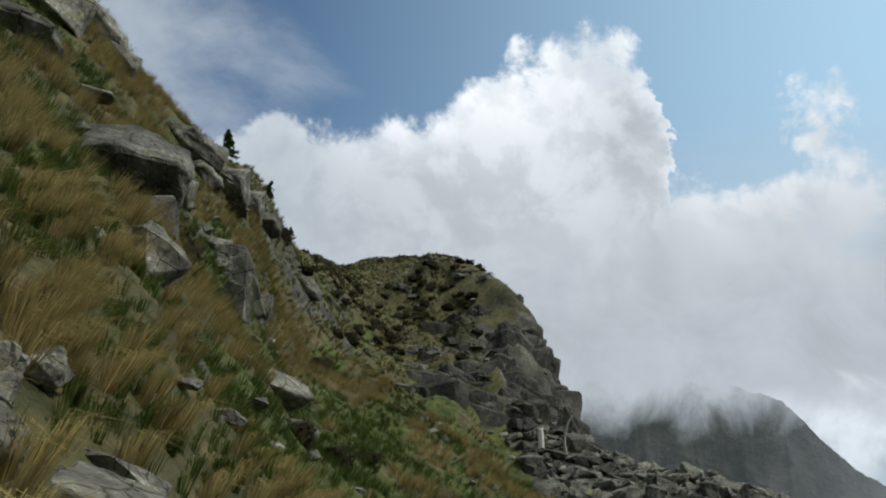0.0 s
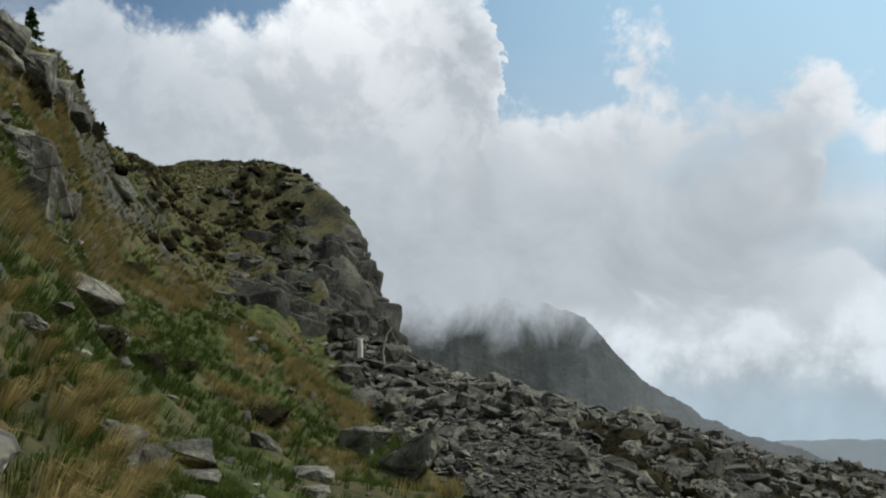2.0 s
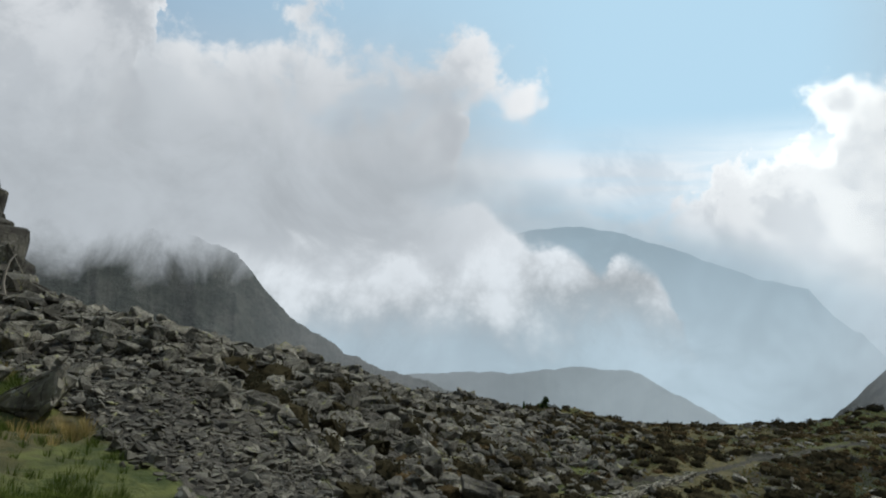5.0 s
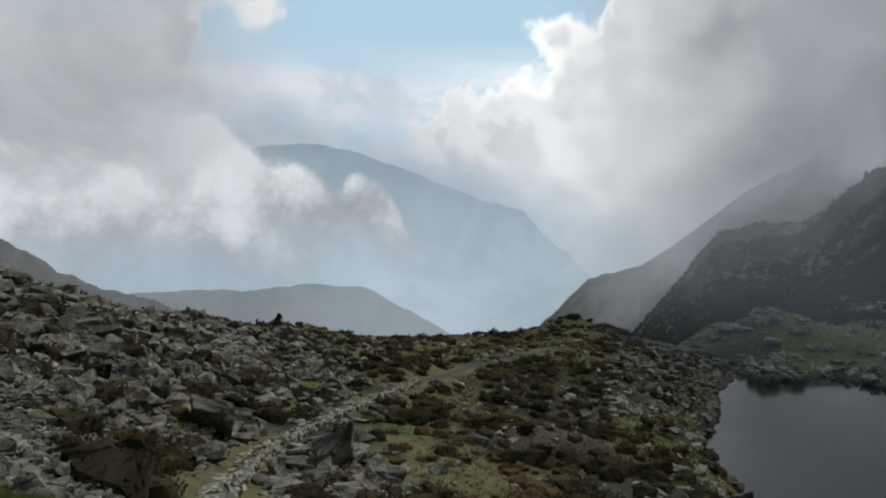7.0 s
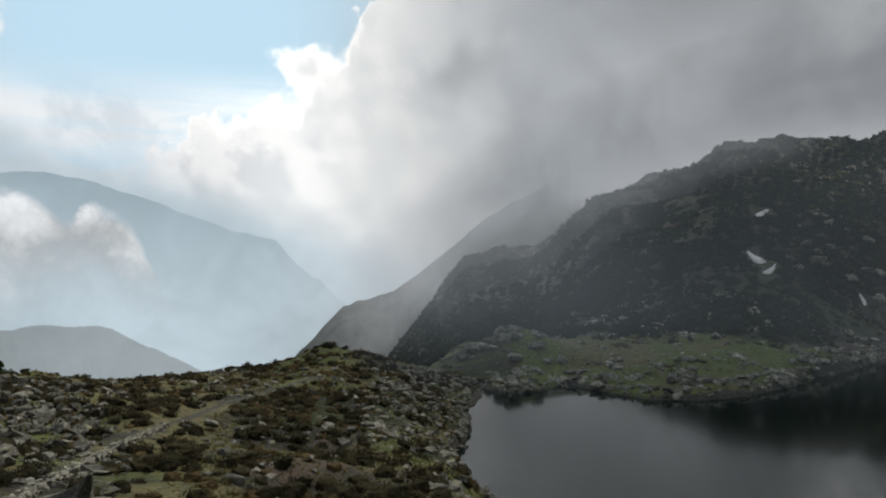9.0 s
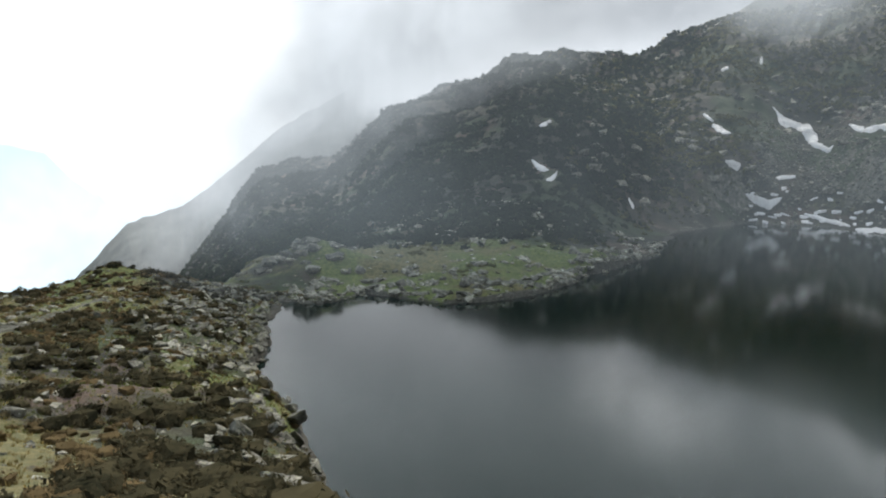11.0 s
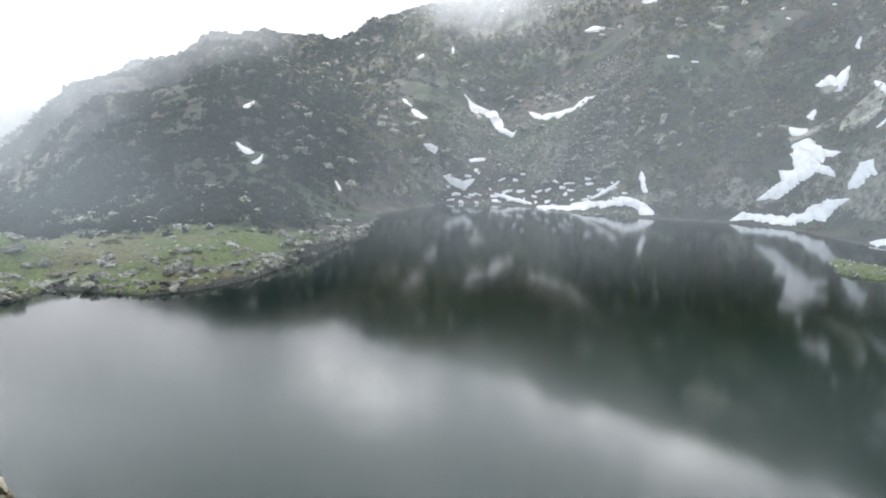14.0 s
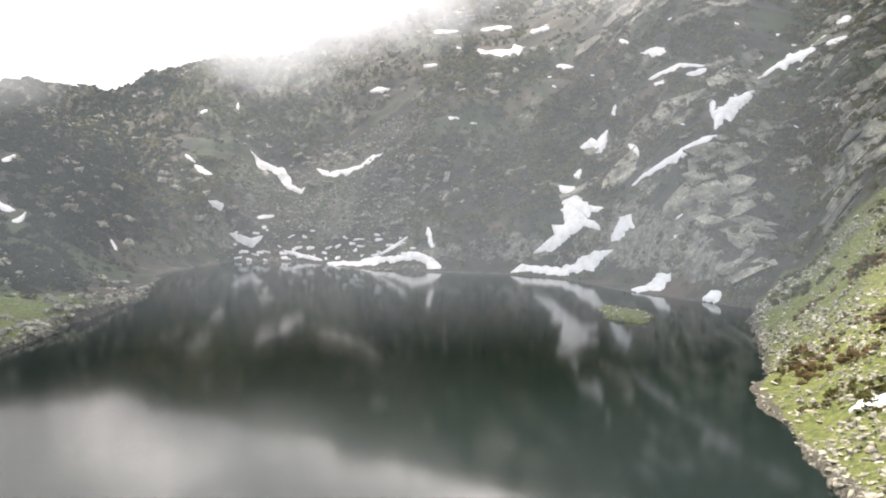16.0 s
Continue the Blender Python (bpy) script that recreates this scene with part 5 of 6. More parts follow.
snow_drift((134.4, -2.5, 0.16), (134.9, -1.8, 0.56), (135.4, -1.0, 0.56), (135.7, -0.6, 0.12))
snow_drift((138.0, -2.5, 0.16), (138.6, -1.7, 0.40), (139.0, -0.9, 0.40), (139.4, -0.1, 0.12))
snow_drift((135.8, -5.8, 0.08), (136.7, -5.7, 0.32), (137.5, -5.3, 0.64), (138.2, -4.9, 0.48), (138.4, -4.6, 0.12))
snow_drift((140.5, -6.3, 0.24), (141.1, -6.1, 0.48), (141.7, -5.8, 0.32))
snow_drift((135.7, 1.4, 0.08), (136.7, 2.2, 0.28), (138.0, 3.0, 0.36), (139.3, 3.9, 0.40), (140.4, 4.5, 0.28), (141.2, 4.7, 0.20))
snow_drift((141.0, 5.1, 0.16), (141.3, 6.0, 0.64), (142.1, 6.5, 0.72), (142.8, 7.1, 0.56), (143.5, 7.6, 0.24))
snow_drift((140.8, 6.0, 0.16), (140.9, 7.0, 0.28))
snow_drift((132.1, 4.0, 0.16), (133.0, 4.3, 0.52), (133.4, 3.9, 0.80), (133.7, 4.4, 0.48), (134.0, 5.2, 0.16))
snow_drift((131.9, 1.9, 0.32), (132.2, 2.5, 0.16))
snow_drift((135.4, 4.2, 0.16), (135.9, 3.9, 0.28), (136.1, 3.4, 0.12))
snow_drift((134.3, 6.2, 0.20), (134.5, 6.9, 0.12))
snow_drift((127.0, 10.4, 0.16), (127.6, 10.7, 0.40), (128.1, 10.8, 0.16))
snow_drift((124.9, 10.7, 0.12), (126.5, 10.4, 0.16), (127.1, 10.4, 0.12))
snow_drift((130.5, 9.6, 0.16), (131.6, 9.5, 0.12))
snow_drift((136.5, 10.2, 0.28), (137.2, 10.4, 0.32), (137.7, 10.5, 0.12))
snow_drift((136.5, 8.4, 0.16), (137.4, 8.9, 0.16), (138.7, 9.4, 0.20), (140.3, 9.3, 0.08))
snow_drift((139.1, 8.8, 0.12), (139.9, 8.9, 0.24), (140.4, 9.1, 0.20))
snow_drift((137.0, 8.2, 0.16), (137.7, 8.4, 0.12))
snow_drift((117.6, 7.9, 0.16), (118.2, 7.9, 0.28), (118.8, 8.0, 0.12))
snow_drift((121.1, 9.6, 0.16), (122.1, 9.7, 0.12))
snow_drift((122.9, 6.1, 0.12), (123.7, 6.0, 0.12))
snow_drift((104.9, 3.2, 0.12), (105.6, 2.7, 0.12))
snow_drift((105.5, 2.5, 0.20), (106.0, 2.1, 0.28), (106.7, 1.9, 0.12))
snow_drift((109.2, 3.6, 0.08), (110.0, 2.6, 0.32), (111.2, 2.2, 0.40), (111.8, 1.2, 0.32), (112.6, 0.8, 0.20), (112.9, 1.1, 0.08))
snow_drift((113.7, 2.4, 0.16), (114.5, 2.0, 0.36), (115.5, 2.2, 0.28), (116.7, 2.5, 0.20), (117.7, 3.3, 0.20), (118.3, 3.5, 0.08))
snow_drift((106.4, 0.1, 0.20), (107.4, -0.3, 0.36))
snow_drift((107.8, -2.1, 0.16), (108.4, -2.4, 0.36), (109.2, -2.8, 0.32), (110.0, -2.3, 0.12))
snow_drift((109.6, -1.0, 0.20), (110.8, -0.9, 0.12))
snow_drift((111.4, -3.3, 0.16), (112.8, -3.7, 0.16), (114.1, -4.0, 0.20))
snow_drift((114.4, -4.2, 0.20), (116.8, -4.2, 0.28), (118.8, -3.9, 0.36), (120.4, -3.8, 0.24))
snow_drift((119.6, -3.5, 0.28), (121.4, -3.9, 0.56), (122.5, -4.5, 0.32))
snow_drift((121.8, -3.1, 0.32), (121.7, -2.4, 0.28), (121.5, -1.6, 0.12))
snow_drift((118.1, -3.6, 0.12), (119.2, -3.0, 0.16), (120.1, -2.3, 0.12))
snow_drift((94.0, 2.5, 0.16), (94.8, 2.8, 0.20))
snow_drift((93.5, 0.1, 0.12), (94.1, -0.4, 0.28), (94.7, -0.6, 0.12))
snow_drift((94.5, -1.3, 0.12), (95.0, -1.1, 0.20), (95.3, -0.7, 0.08))
snow_drift((100.2, -2.5, 0.12), (100.6, -3.2, 0.12))
snow_drift((105.9, 6.0, 0.12), (106.4, 6.2, 0.16))
snow_drift((108.4, 6.3, 0.12), (108.4, 6.8, 0.08))
snow_drift((143.9, 8.5, 0.20), (144.8, 9.1, 0.32), (145.6, 9.4, 0.48), (146.6, 9.9, 0.28), (147.6, 10.8, 0.16))
snow_drift((147.8, 11.5, 0.24), (149.0, 11.7, 0.24))
snow_drift((143.2, 7.5, 0.20), (143.7, 7.7, 0.12))
snow_drift((147.6, 10.3, 0.16), (148.8, 10.6, 0.12))
snow_drift((148.3, 6.3, 0.20), (148.6, 6.6, 0.12))
snow_drift((121.9, 11.9, 0.16), (123.6, 11.9, 0.16))
snow_drift((125.1, 12.0, 0.16), (127.3, 12.2, 0.20))
snow_drift((128.6, 11.8, 0.28), (129.9, 12.1, 0.20))
snow_drift((134.6, 11.2, 0.16), (135.3, 11.0, 0.12))
snow_drift((136.3, 10.3, 0.20), (137.3, 10.4, 0.24), (137.8, 10.3, 0.12))
snow_drift((125.1, 10.5, 0.12), (127.3, 10.6, 0.24))
snow_drift((130.4, 9.6, 0.12), (131.6, 9.5, 0.12))
snow_drift((117.4, 7.8, 0.20), (118.4, 7.9, 0.12))
snow_drift((149.6, -12.9, 0.2), (150.6, -12.3, 0.5), (152.0, -11.8, 0.6), (153.5, -11.6, 0.3))
for _ in range(60):
    a, e, w = rng.uniform(107.5, 121), -3.9 + 2.2 * rng.random() ** 1.6, rng.uniform(0.06, 0.17)
    snow_drift((a, e, w), (a + rng.uniform(0.15, 0.6), e + rng.normal(0, 0.08), w * 0.6))
for _ in range(22):
    a, e, w = rng.uniform(121, 151), rng.uniform(5, 12.5), rng.uniform(0.04, 0.09)
    snow_drift((a, e, w), (a + rng.uniform(0.15, 0.5), e + rng.normal(0, 0.1), w * 0.6))


# talus cone under the cirque wall and blocks on the wall
P = scatter(rng, 16000, (103, 124), (238, 345), lambda a, r, x, y: smooth(np.abs(a - 114 - 0.02 * (r - 280)), 8, 5) * smooth(lake_distance(x, y), 0, 1) * off_snow(x, y))
talus = new("talus", joined("talus", BLOCKS[:8], P, turns(rng, len(P), 20), 0.4 + 1.3 * rng.random(len(P)) ** 2, ROCK, rng))
tagged(talus, "grey talus of small stones under the cirque wall", "talus", kind="stuff")
FLAT = [hull(rng, 16, (1.0, rng.uniform(0.4, 0.7), 0.13)) for _ in range(12)]
P = scatter(rng, 1300, (127, 156), (175, 400), lambda a, r, x, y: np.maximum(smooth(fbm(x, y, 40.0, 3, 15), 0.0, 0.25) * smooth(a, 128, 138) * smooth(lake_distance(x, y), 3, 12), smooth(a, 138.5, 140.5) * smooth(a, 147, 144.5) * smooth(lake_distance(x, y), 42, 25) * smooth(lake_distance(x, y), 1, 3)) * off_snow(x, y))
gx, gy = normals(P, 5.0)
up = np.stack([-gx, -gy, np.ones(len(P))], -1)
up = up / np.linalg.norm(up, axis=1)[:, None]
rise = np.stack([P[:, 1], -P[:, 0], 0 * gx], -1) / np.hypot(P[:, 0], P[:, 1])[:, None]
rise = rise + 0.75 * np.stack([gx, gy, gx * gx + gy * gy], -1) / (np.hypot(gx, gy) * np.sqrt(1 + gx * gx + gy * gy))[:, None]
rise = rise - up * (rise * up).sum(1)[:, None]
rise = rise / np.linalg.norm(rise, axis=1)[:, None]
lay = np.stack([rise, np.cross(up, rise), up], -1)
wobble = turns(rng, len(P), 5)
wobble = np.where(np.abs(wobble[:, :1, :1]) > 0.94, wobble, np.eye(3)[None])
slabs = new("wall_slabs", joined("wall_slabs", FLAT, P - np.array([0, 0, 0.5]), lay @ wobble, 5.0 + 15.0 * rng.random(len(P)) ** 2, PALE_SLAB, rng))
tagged(slabs, "smooth pale rock slabs lying on the lakeside wall", "cliff", kind="stuff")
P = scatter(rng, 4600, (96, 156), (235, 440), lambda a, r, x, y: smooth(fbm(x, y, 34.0, 4, 5), -0.05, 0.3) * smooth(lake_distance(x, y), 6, 20) * off_snow(x, y))
wall_rocks = new("wall_outcrops", joined("wall_outcrops", BLOCKS, P, turns(rng, len(P), 30), 1.5 + 5.0 * rng.random(len(P)) ** 2, ROCK, rng))
tagged(wall_rocks, "grey rock slabs breaking out of the cirque wall", "cliff", kind="stuff")


# ---- plants ----
def leaf_material(name, dark, light, size=0.8):
    mat = bpy.data.materials.new(name)
    mat.use_nodes = True
    N = Nodes(mat.node_tree)
    rnd = N.add("ShaderNodeNewGeometry").outputs["Random Per Island"]
    co = N.add("ShaderNodeTexCoord").outputs["Object"]
    f = N.m("ADD", N.m("MULTIPLY", rnd, 0.5), N.m("MULTIPLY", N.step(N.noise(co, size, 4, 0.6), 0.35, 0.65), 0.5))
    c = N.mix(f, dark, light)
    d, t, mx = N.add("ShaderNodeBsdfDiffuse"), N.add("ShaderNodeBsdfTranslucent"), N.add("ShaderNodeMixShader")
    mx.inputs[0].default_value = 0.42
    N.link(c, d.inputs["Color"])
    N.link(c, t.inputs["Color"])
    N.link(d.outputs[0], mx.inputs[1])
    N.link(t.outputs[0], mx.inputs[2])
    N.link(mx.outputs[0], N.add("ShaderNodeOutputMaterial").inputs[0])
    return mat


DRY = leaf_material("dry_grass", (0.12, 0.10, 0.036), (0.44, 0.34, 0.14))
OLIVE = leaf_material("olive_grass", (0.042, 0.055, 0.016), (0.125, 0.125, 0.04), 0.3)
BROWN = leaf_material("brown_grass", (0.065, 0.055, 0.020), (0.25, 0.19, 0.075), 0.3)
GREEN = leaf_material("green_grass", (0.026, 0.046, 0.010), (0.105, 0.135, 0.032))
SHRUB = leaf_material("heath_leaves", (0.016, 0.017, 0.011), (0.072, 0.062, 0.036))
RUSSET = leaf_material("brown_heath", (0.048, 0.038, 0.020), (0.142, 0.104, 0.055), 0.4)
FAR_SHRUB = leaf_material("slope_shrubs", (0.024, 0.031, 0.012), (0.112, 0.102, 0.042), 0.05)
# dark scrub, made darker still to hold the misty slope's cloud shade
WOODS = leaf_material("shaded_slope_woods", (0.009, 0.014, 0.009), (0.030, 0.036, 0.020), 0.02)
NEEDLE = leaf_material("larch_needles", (0.018, 0.040, 0.014), (0.070, 0.105, 0.030))


def grass(name, label, P, blades, length, width, mat, lean=0.9):
    """Tufts of drooping blades at the places P."""
    n = len(P)
    gx, gy = normals(P)
    g = np.hypot(gx, gy) + 1e-6
    down = np.stack([-gx / g, -gy / g], -1)
    m = n * blades
    base = np.repeat(P, blades, 0)
    h = rng.uniform(0, 2 * np.pi, m)
    size = np.repeat(rng.uniform(0.6, 1.25, n), blades) * rng.uniform(0.6, 1.1, m) * length
    spread = np.stack([np.cos(h), np.sin(h)], -1)
    base[:, :2] += spread * (rng.random(m) ** 0.5 * length * 0.28)[:, None]
    droop = spread * 0.55 + np.repeat(down * (np.minimum(g, 1.0) * lean)[:, None], blades, 0) + rng.normal(0, 0.12, (m, 2))
    across = np.stack([-np.sin(h), np.cos(h), 0 * h], -1) * (width * rng.uniform(0.7, 1.3, m))[:, None]
    mid = base.copy()
    mid[:, :2] += droop * (0.35 * size)[:, None]
    mid[:, 2] += 0.62 * size
    tip = base.copy()
    tip[:, :2] += droop * (0.95 * size)[:, None]
    tip[:, 2] += (0.70 * size) * rng.uniform(0.4, 1.2, m)
    base[:, 2] -= 0.04
    if np.median(np.hypot(P[:, 0], P[:, 1])) > 12:
        V = np.stack([base - across, base + across, (mid + tip) / 2 + np.array([0, 0, 0.12 * length])], 1).reshape(-1, 3)
        F = np.arange(m * 3).reshape(-1, 3)
        return tagged(new(name, mesh_tris(name, V, F, mat, flat=False)), label, "grass", kind="stuff")
    V = np.stack([base - across, base + across, mid - 0.8 * across, mid + 0.8 * across, tip], 1).reshape(-1, 3)
    F = (np.array([[0, 1, 3], [0, 3, 2], [2, 3, 4]])[None] + (np.arange(m) * 5)[:, None, None]).reshape(-1, 3)
    return tagged(new(name, mesh_tris(name, V, F, mat, flat=False)), label, "grass", kind="stuff")


def not_scree(a, r, x, y):
    start = scree_start(a)
    return smooth(r, start + 1.0, start - 2.0)


def greenish(x, y):
    return smooth(fbm(x, y, 1.6, 3, 71), -0.1, 0.15)


def off_path(x, y):
    free = np.ones(np.shape(x))
    for cx, cy, rad in CLEAR:
        if cx * cx + cy * cy < 1600:
            c = math.hypot(cx, cy)
            d = np.hypot(x - cx, y - cy)
            d2 = np.hypot(x - cx * (1 - 0.25 / c), y - cy * (1 - 0.25 / c))
            free = free * (np.minimum(d, d2) > rad * 0.65)
    return free * smooth(path_distance(x, y, NEAR_PATH), 0.25, 0.5) * smooth(path_distance(x, y, LOWER_PATH), 0.9, 1.5)


P = scatter(rng, 520, (-38, 30), (1.8, 13), lambda a, r, x, y: not_scree(a, r, x, y) * (1 - 0.9 * greenish(x, y)) * smooth(a, -2, -13) * off_path(x, y))
grass("dry_grass", "long drooping tufts of straw-coloured mountain grass", P, 100, 0.40, 0.004, DRY, 1.0)
P = scatter(rng, 8500, (-38, 60), (1.6, 13), lambda a, r, x, y: not_scree(a, r, x, y) * np.clip(0.25 + 0.6 * greenish(x, y) + smooth(a, -12, 0) * smooth(r, 14, 11), 0, 1) * off_path(x, y))
grass("green_grass", "soft green grass growing along the path", P, 22, 0.21, 0.0055, GREEN, 0.6)
P = scatter(rng, 10500, (-36, 16), (12, 38), lambda a, r, x, y: not_scree(a, r, x, y) * smooth(fbm(x, y, 1.6, 3, 71), 0.02, -0.14) * off_path(x, y) * smooth(path_distance(x, y, UPPER_PATH), 0.6, 1.0) * np.maximum(smooth(a, -5, -12), smooth(r, 17, 21)))
grass("dry_grass", "tufts of dry golden grass covering the hillside", P, 34, 0.42, 0.009, DRY)
P = scatter(rng, 16000, (-36, 16), (12, 38), lambda a, r, x, y: not_scree(a, r, x, y) * np.maximum(0.22 + 0.75 * smooth(fbm(x, y, 1.6, 3, 71), -0.05, 0.18), smooth(path_distance(x, y, UPPER_PATH), 0.8, 0.5)) * off_path(x, y))
grass("green_grass", "green grass tufts between the dry ones", P, 16, 0.29, 0.009, GREEN, 0.7)
P = scatter(rng, 8000, (-26, 9), (36, 80), lambda a, r, x, y: not_scree(a, r, x, y) * smooth(fbm(x, y, 4.0, 3, 75), 0.15, -0.15) * (1 - 0.9 * on_crag(a, r, x, y)) * smooth(r, 66, 54))
grass("dry_grass", "short golden grass on the knoll", P, 12, 0.36, 0.018, BROWN)
P = scatter(rng, 22000, (-26, 9), (36, 80), lambda a, r, x, y: not_scree(a, r, x, y) * np.maximum(smooth(fbm(x, y, 4.0, 3, 75), -0.15, 0.15), smooth(r, 54, 66)))
grass("green_grass", "olive grass on the knoll", P, 10, 0.24, 0.018, OLIVE)
P = scatter(rng, 9000, (57, 79), (36, 104), lambda a, r, x, y: smooth(lake_distance(x, y), 0.5, 2.0) * off_path(x, y) * 0.8)
grass("green_grass", "yellow-green grass on the lake bank", P, 12, 0.24, 0.014, OLIVE)
P = scatter(rng, 20000, (34, 78), (12, 115), lambda a, r, x, y: smooth(lake_distance(x, y), 0.5, 2.0) * smooth(fbm(x, y, 9.0, 4, 91), 0.25, -0.2) * off_path(x, y))
grass("dry_grass", "short brown grass among the heath", P, 10, 0.22, 0.018, BROWN)


P = scatter(rng, 2600, (58, 322), (1.5, 9), lambda a, r, x, y: 0.8 + 0 * a)
grass("green_grass", "short grass round the standing place", P, 20, 0.20, 0.006, GREEN, 0.6)


def tuft_leaves(n, rx, rz, leaf):
    """A low rounded clump of small leaves: vertices and triangles."""
    d = rng.normal(0, 1, (n, 3))
    d /= np.linalg.norm(d, axis=1)[:, None]
    d[:, 2] = np.abs(d[:, 2])
    c = d * np.array([rx, rx, rz]) * rng.uniform(0.55, 1.05, n)[:, None]
    u = rng.normal(0, 1, (n, 3))
    u /= np.linalg.norm(u, axis=1)[:, None]
    v = np.cross(u, d)
    s = leaf * rng.uniform(0.6, 1.4, n)[:, None]
    V = np.stack([c - u * s, c + v * s * 0.6, c + u * s, c - v * s * 0.6], 1).reshape(-1, 3)
    F = (np.array([[0, 1, 2], [0, 2, 3]])[None] + (np.arange(n) * 4)[:, None, None]).reshape(-1, 3)
    return V, F


def cushion(n, leaf):
    """A rounded cushion of small leaves over a dark twiggy core."""
    rx, rz = rng.uniform(0.45, 0.6), rng.uniform(0.28, 0.45)
    V, F = tuft_leaves(n, rx, rz, leaf)
    C, G = hull(rng, 16, (rx * 1.5, rx * 1.5, rz * 1.5))
    return np.concatenate([V, C + np.array([0, 0, 0.02])]), np.concatenate([F, G + len(V)])


CLUMPS = [cushion(130, 0.065) for _ in range(6)]
FAR_CLUMPS = [cushion(42, 0.11) for _ in range(6)]
SMALL = [tuft_leaves(9, rng.uniform(0.42, 0.56), rng.uniform(0.3, 0.5), 0.31) for _ in range(6)]


def shrubs(name, label, P, lo, hi, mat, kinds, tilt=10):
    if kinds is CLUMPS:
        near = np.hypot(P[:, 0], P[:, 1]) < 50
        if near.any() and not near.all():
            shrubs(name, label, P[~near], lo, hi, mat, FAR_CLUMPS, tilt)
            P = P[near]
        elif not near.any():
            kinds = FAR_CLUMPS
    s = rng.uniform(lo, hi, len(P))
    return tagged(new(name, joined(name, kinds, P, turns(rng, len(P), tilt), s, mat, rng)), label, "shrubs", kind="stuff")


P = scatter(rng, 2600, (30, 78), (14, 122), lambda a, r, x, y: off_path(x, y) * smooth(lake_distance(x, y), 0.5, 2.0) * np.maximum(smooth(fbm(x, y, 9.0, 4, 91), -0.1, 0.25), 0.18))
shrubs("heath", "low dark evergreen heath shrubs on the moraine", P, 0.6, 2.0, SHRUB, CLUMPS)
P = scatter(rng, 750, (22, 56), (22, 74), lambda a, r, x, y: smooth(path_distance(x, y, LOWER_PATH), 0.8, 1.2) * smooth(fbm(x, y, 7.0, 4, 97), -0.05, 0.25) * smooth(r, 24, 34))
shrubs("heath", "dark heather growing between the blocks of the scree", P, 0.7, 1.8, SHRUB, CLUMPS)
P = scatter(rng, 3200, (34, 78), (14, 122), lambda a, r, x, y: np.maximum(smooth(a, 70, 64), smooth(r, 48, 58)) * off_path(x, y) * smooth(lake_distance(x, y), 0.5, 2.0) * np.maximum(smooth(fbm(x, y, 6.0, 4, 93), -0.1, 0.2), 0.15))
shrubs("heath", "low brown heath shrubs on the moraine", P, 0.4, 1.2, RUSSET, CLUMPS)
P = scatter(rng, 480, (37, 78), (20, 115), lambda a, r, x, y: off_path(x, y) * smooth(fbm(x, y, 11.0, 3, 37), -0.05, 0.2) * smooth(lake_distance(x, y), 1, 3))
shrubs("heath", "broad dark cushions of evergreen heath between the boulders", P - np.array([0, 0, 0.08]), 0.8, 2.0, SHRUB, CLUMPS)
P = scatter(rng, 700, (-9, 6), (46, 80), lambda a, r, x, y: smooth(fbm(x, y, 7.0, 3, 58), -0.1, 0.25))
shrubs("heath", "dark low shrubs on the dome of the knoll", P, 0.4, 1.2, SHRUB, CLUMPS)
P = scatter(rng, 170, (-34, 6), (15, 70), lambda a, r, x, y: smooth(fbm(x, y, 8.0, 3, 29), 0.0, 0.3) * not_scree(a, r, x, y))
shrubs("heath", "dark shrubs dotting the grassy hillside", P, 0.6, 1.5, SHRUB, CLUMPS)
P = scatter(rng, 26000, (70, 158), (165, 440), lambda a, r, x, y: smooth(a, 92, 108) * smooth(lake_distance(x, y), 3, 12) * off_snow(x, y) * np.maximum(np.maximum(smooth(fbm(x, y, 26.0, 4, 5), 0.15, -0.15), 0.15), smooth(np.abs(a - 125), 5, 2)) * smooth(np.abs(a - 114), 5, 9))
shrubs("slope_scrub", "dark scrub covering the slopes above the lake", P, 1.0, 3.4, FAR_SHRUB, SMALL)
P = scatter(rng, 26000, (63, 108), (152, 440), lambda a, r, x, y: smooth(a, 108, 98) * smooth(lake_distance(x, y), 8, 20) * off_snow(x, y) * (0.35 + 0.65 * smooth(fbm(x, y, 20.0, 4, 5), 0.25, -0.1)) * smooth(r, 155, 180))
shrubs("slope_scrub", "dark dwarf pine and alder covering the misty slope", P - np.array([0, 0, 0.3]), 1.6, 4.2, WOODS, SMALL)
P = scatter(rng, 5000, (142, 162), (60, 175), lambda a, r, x, y: smooth(lake_distance(x, y), 1, 4) * smooth(fbm(x, y, 8.0, 4, 66), 0.1, 0.3))
shrubs("slope_scrub", "olive scrub on the lakeside slope", P, 0.6, 1.6, FAR_SHRUB, SMALL)
P = scatter(rng, 22000, (100, 142), (232, 440), lambda a, r, x, y: smooth(a, 100, 106) * smooth(lake_distance(x, y), 3, 10) * off_snow(x, y) * np.maximum(smooth(fbm(x, y, 34.0, 5, 52), 0.02, 0.2), 0.5 * smooth(r, 345, 375) * smooth(a, 122, 116)) * np.maximum(smooth(np.abs(a - 114 - 0.02 * (r - 280)), 5, 9), smooth(r, 340, 360)))
shrubs("slope_scrub", "dark green alder thickets on the cirque wall", P, 1.2, 3.0, FAR_SHRUB, SMALL)
P = scatter(rng, 15000, (124, 154), (176, 330), lambda a, r, x, y: smooth(lake_distance(x, y), 1, 5) * off_snow(x, y) * smooth(fbm(x, y, 24.0, 4, 88), 0.0, 0.2) * smooth(a, 124, 132))
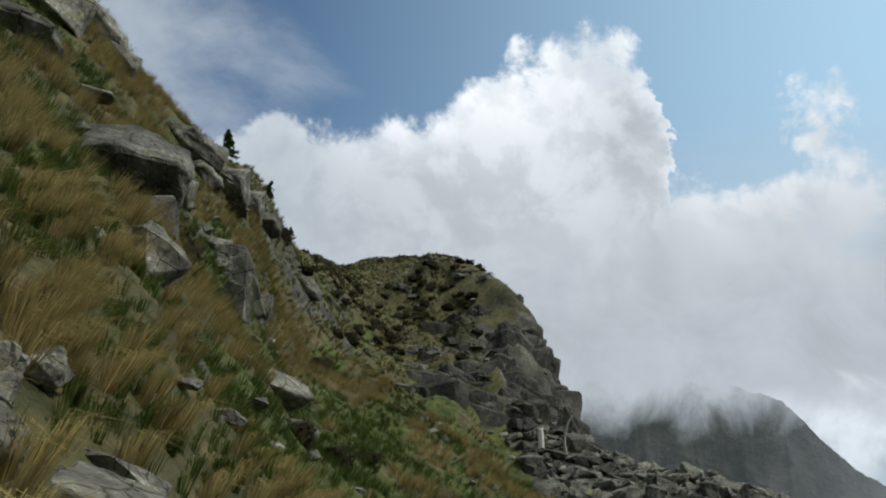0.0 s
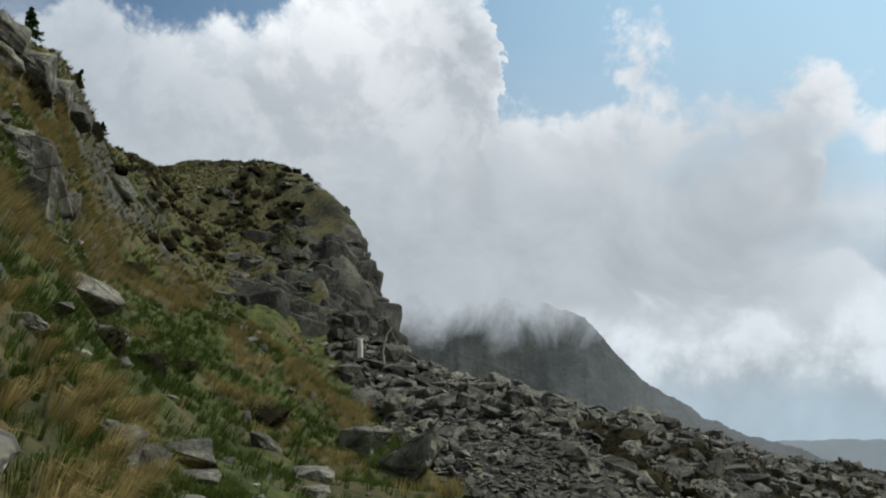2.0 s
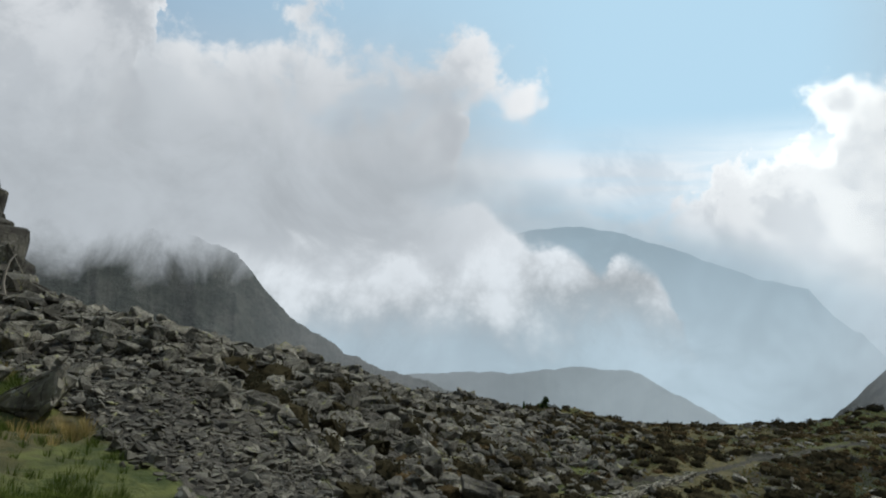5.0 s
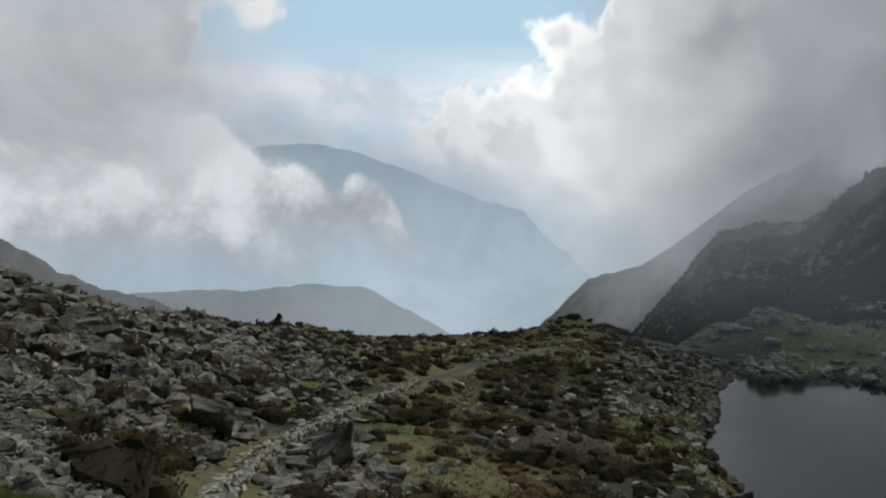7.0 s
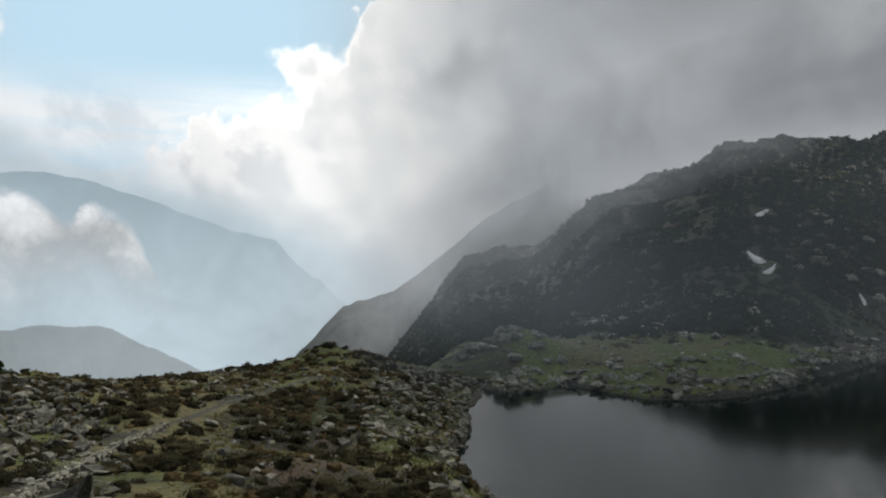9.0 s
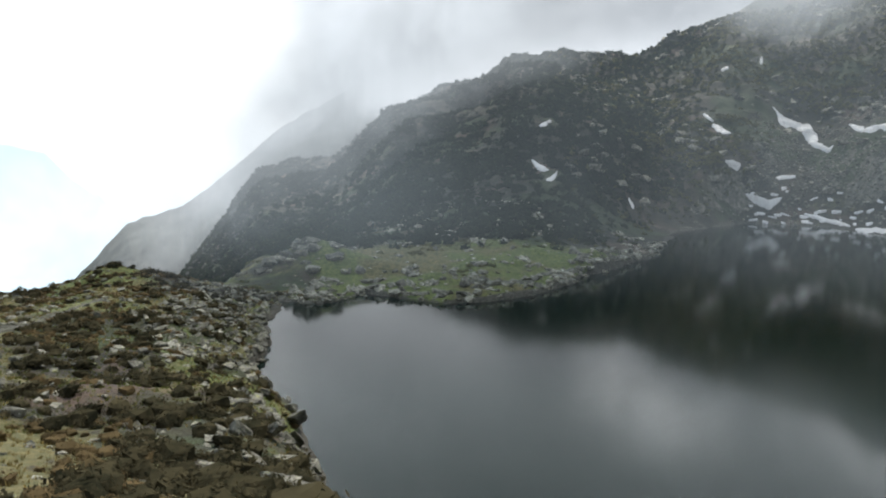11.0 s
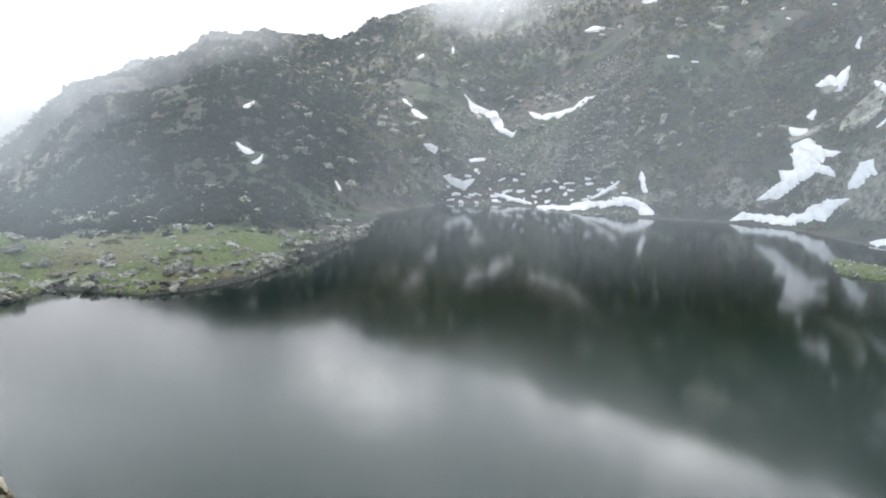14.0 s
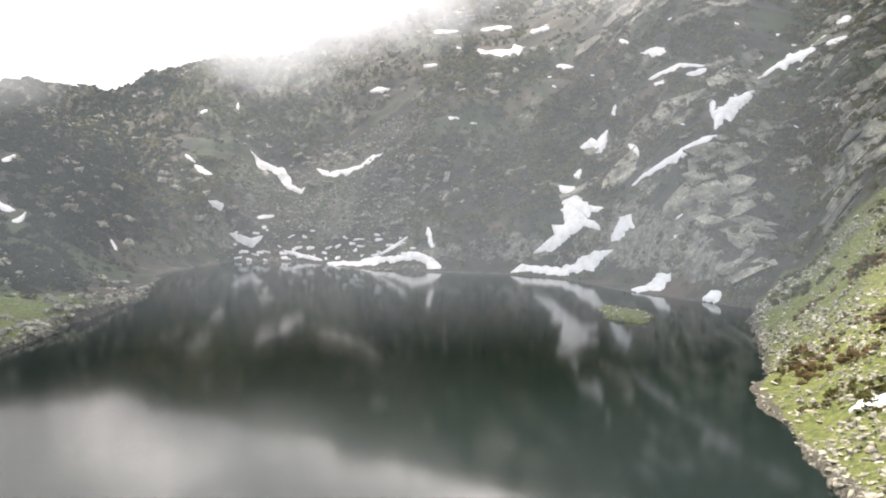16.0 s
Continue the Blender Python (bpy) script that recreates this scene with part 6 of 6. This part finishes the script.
shrubs("slope_scrub", "russet alder scrub among the slabs of the lakeside wall", P, 0.8, 2.2, RUSSET, SMALL)
P = scatter(rng, 2600, (144, 158), (54, 130), lambda a, r, x, y: smooth(lake_distance(x, y), 1, 3) * smooth(fbm(x, y, 10.0, 4, 83), 0.05, 0.25))
shrubs("slope_scrub", "brown heath among the pale stones of the lakeside slope", P, 0.6, 1.6, RUSSET, CLUMPS)
P = scatter(rng, 9000, (138, 157), (150, 300), lambda a, r, x, y: smooth(lake_distance(x, y), 4, 10) * off_snow(x, y) * smooth(fbm(x, y, 18.0, 4, 89), 0.02, 0.2))
shrubs("slope_scrub", "olive green alder on the lakeside wall", P, 0.8, 2.2, FAR_SHRUB, SMALL)
P = scatter(rng, 1100, (73, 104), (118, 200), lambda a, r, x, y: smooth(lake_distance(x, y), 2, 6) * smooth(fbm(x, y, 12.0, 4, 66), 0.0, 0.3))
shrubs("terrace_scrub", "dark shrubs on the mounds of the far shore", P - np.array([0, 0, 0.2]), 0.8, 2.0, FAR_SHRUB, CLUMPS)


def conifer(P, tall, lean, label, wide=0.34):
    """A small larch: tapered trunk, whorled limbs and tufts of needles."""
    tree = tagged(new("larch"), label, "tree", "small larches")
    tree.matrix_world = Matrix.Translation(P) @ Euler((radians(lean), 0, rng.uniform(0, 6))).to_matrix().to_4x4()
    part("trunk", tube([(0, 0, -0.15), (0.01, 0, 0.3 * tall), (0.0, 0.02, 0.7 * tall), (0, 0, tall)], [0.04 * tall, 0.03 * tall, 0.016 * tall, 0.004 * tall]), WOOD, tree)
    V, F, k = [], [], 0
    for lv in range(12):
        z = tall * (0.14 + 0.84 * lv / 12)
        reach = tall * wide * (1 - 0.88 * lv / 12) * rng.uniform(0.6, 1.3)
        for j in range(8):
            h = rng.uniform(0, 2 * math.pi)
            for q in range(20):
                f = rng.uniform(0.15, 1.0)
                c = np.array([math.cos(h) * reach * f, math.sin(h) * reach * f, z - 0.12 * reach * f + rng.normal(0, 0.015 * tall)])
                d, w = rng.normal(0, 1, 3), rng.normal(0, 1, 3)
                d, w = d / np.linalg.norm(d) * 0.06 * tall, w / np.linalg.norm(w) * 0.026 * tall
                V += [c - d, c + w, c + d, c - w]
                F += [[k, k + 1, k + 2], [k, k + 2, k + 3]]
                k += 4
    part("crown", mesh_tris("crown", np.array(V), np.array(F), NEEDLE), None, tree)
    return tree


conifer(crest(-15.2, 20, 75), 1.7, 4, "small dark larch on the crest of the hillside")
conifer(crest(42.7, 30, 110), 0.85, 6, "small sparse larch on the scree's rim", 0.22)
conifer(crest(44.1, 30, 110), 1.4, -14, "bushy little larch on the scree's rim", 0.62)
conifer(crest(-10.6, 20, 85), 1.0, 0, "tiny larch on the crest of the hillside")
conifer(crest(-12.4, 20, 75), 0.8, 30, "tiny larch leaning out of the rocks")


def dwarf_pine(P, size):
    """A low dense bush of dark needles on a short trunk."""
    bush = tagged(new("dwarf_pine"), "dense dark dwarf pine on the moraine's rim", "bush", "dwarf pines")
    bush.location = P
    part("trunk", tube([(0, 0, -0.2), (0.03, 0, 0.2 * size), (0, 0.02, 0.5 * size)], [0.07, 0.05, 0.02]), WOOD, bush)
    V, F = [], []
    for k in range(6):
        v, f = tuft_leaves(160, 0.34 * size, 0.30 * size, 0.06 * size)
        v = v + np.array([rng.normal(0, 0.22) * size, rng.normal(0, 0.22) * size, rng.uniform(-0.05, 0.2) * size])
        F.append(f + sum(len(q) for q in V))
        V.append(v)
    part("crown", mesh_tris("crown", np.concatenate(V), np.concatenate(F), SHRUB), None, bush)


for a, size in ((65.1, 1.7), (64.2, 1.0), (66.0, 1.1), (62.3, 1.3), (66.8, 0.8)):
    dwarf_pine(crest(a, 70, 125) - Vector((0, 0, 0.1)), size)
for _ in range(28):
    a, r = 77.6 + rng.normal(0, 2.0), 137 + rng.normal(0, 4.0)
    x, y = r * math.sin(radians(a)), r * math.cos(radians(a))
    if lake_distance(np.array([x]), np.array([y]))[0] > 1.0:
        boulder((x, y, float(height(np.array([x]), np.array([y]))[0])), rng.uniform(1.2, 3.8), "grey weathered rock on the grassy mound by the lake", None, True, "mound rocks", 0.24, (1.1, 0.9, 0.8))
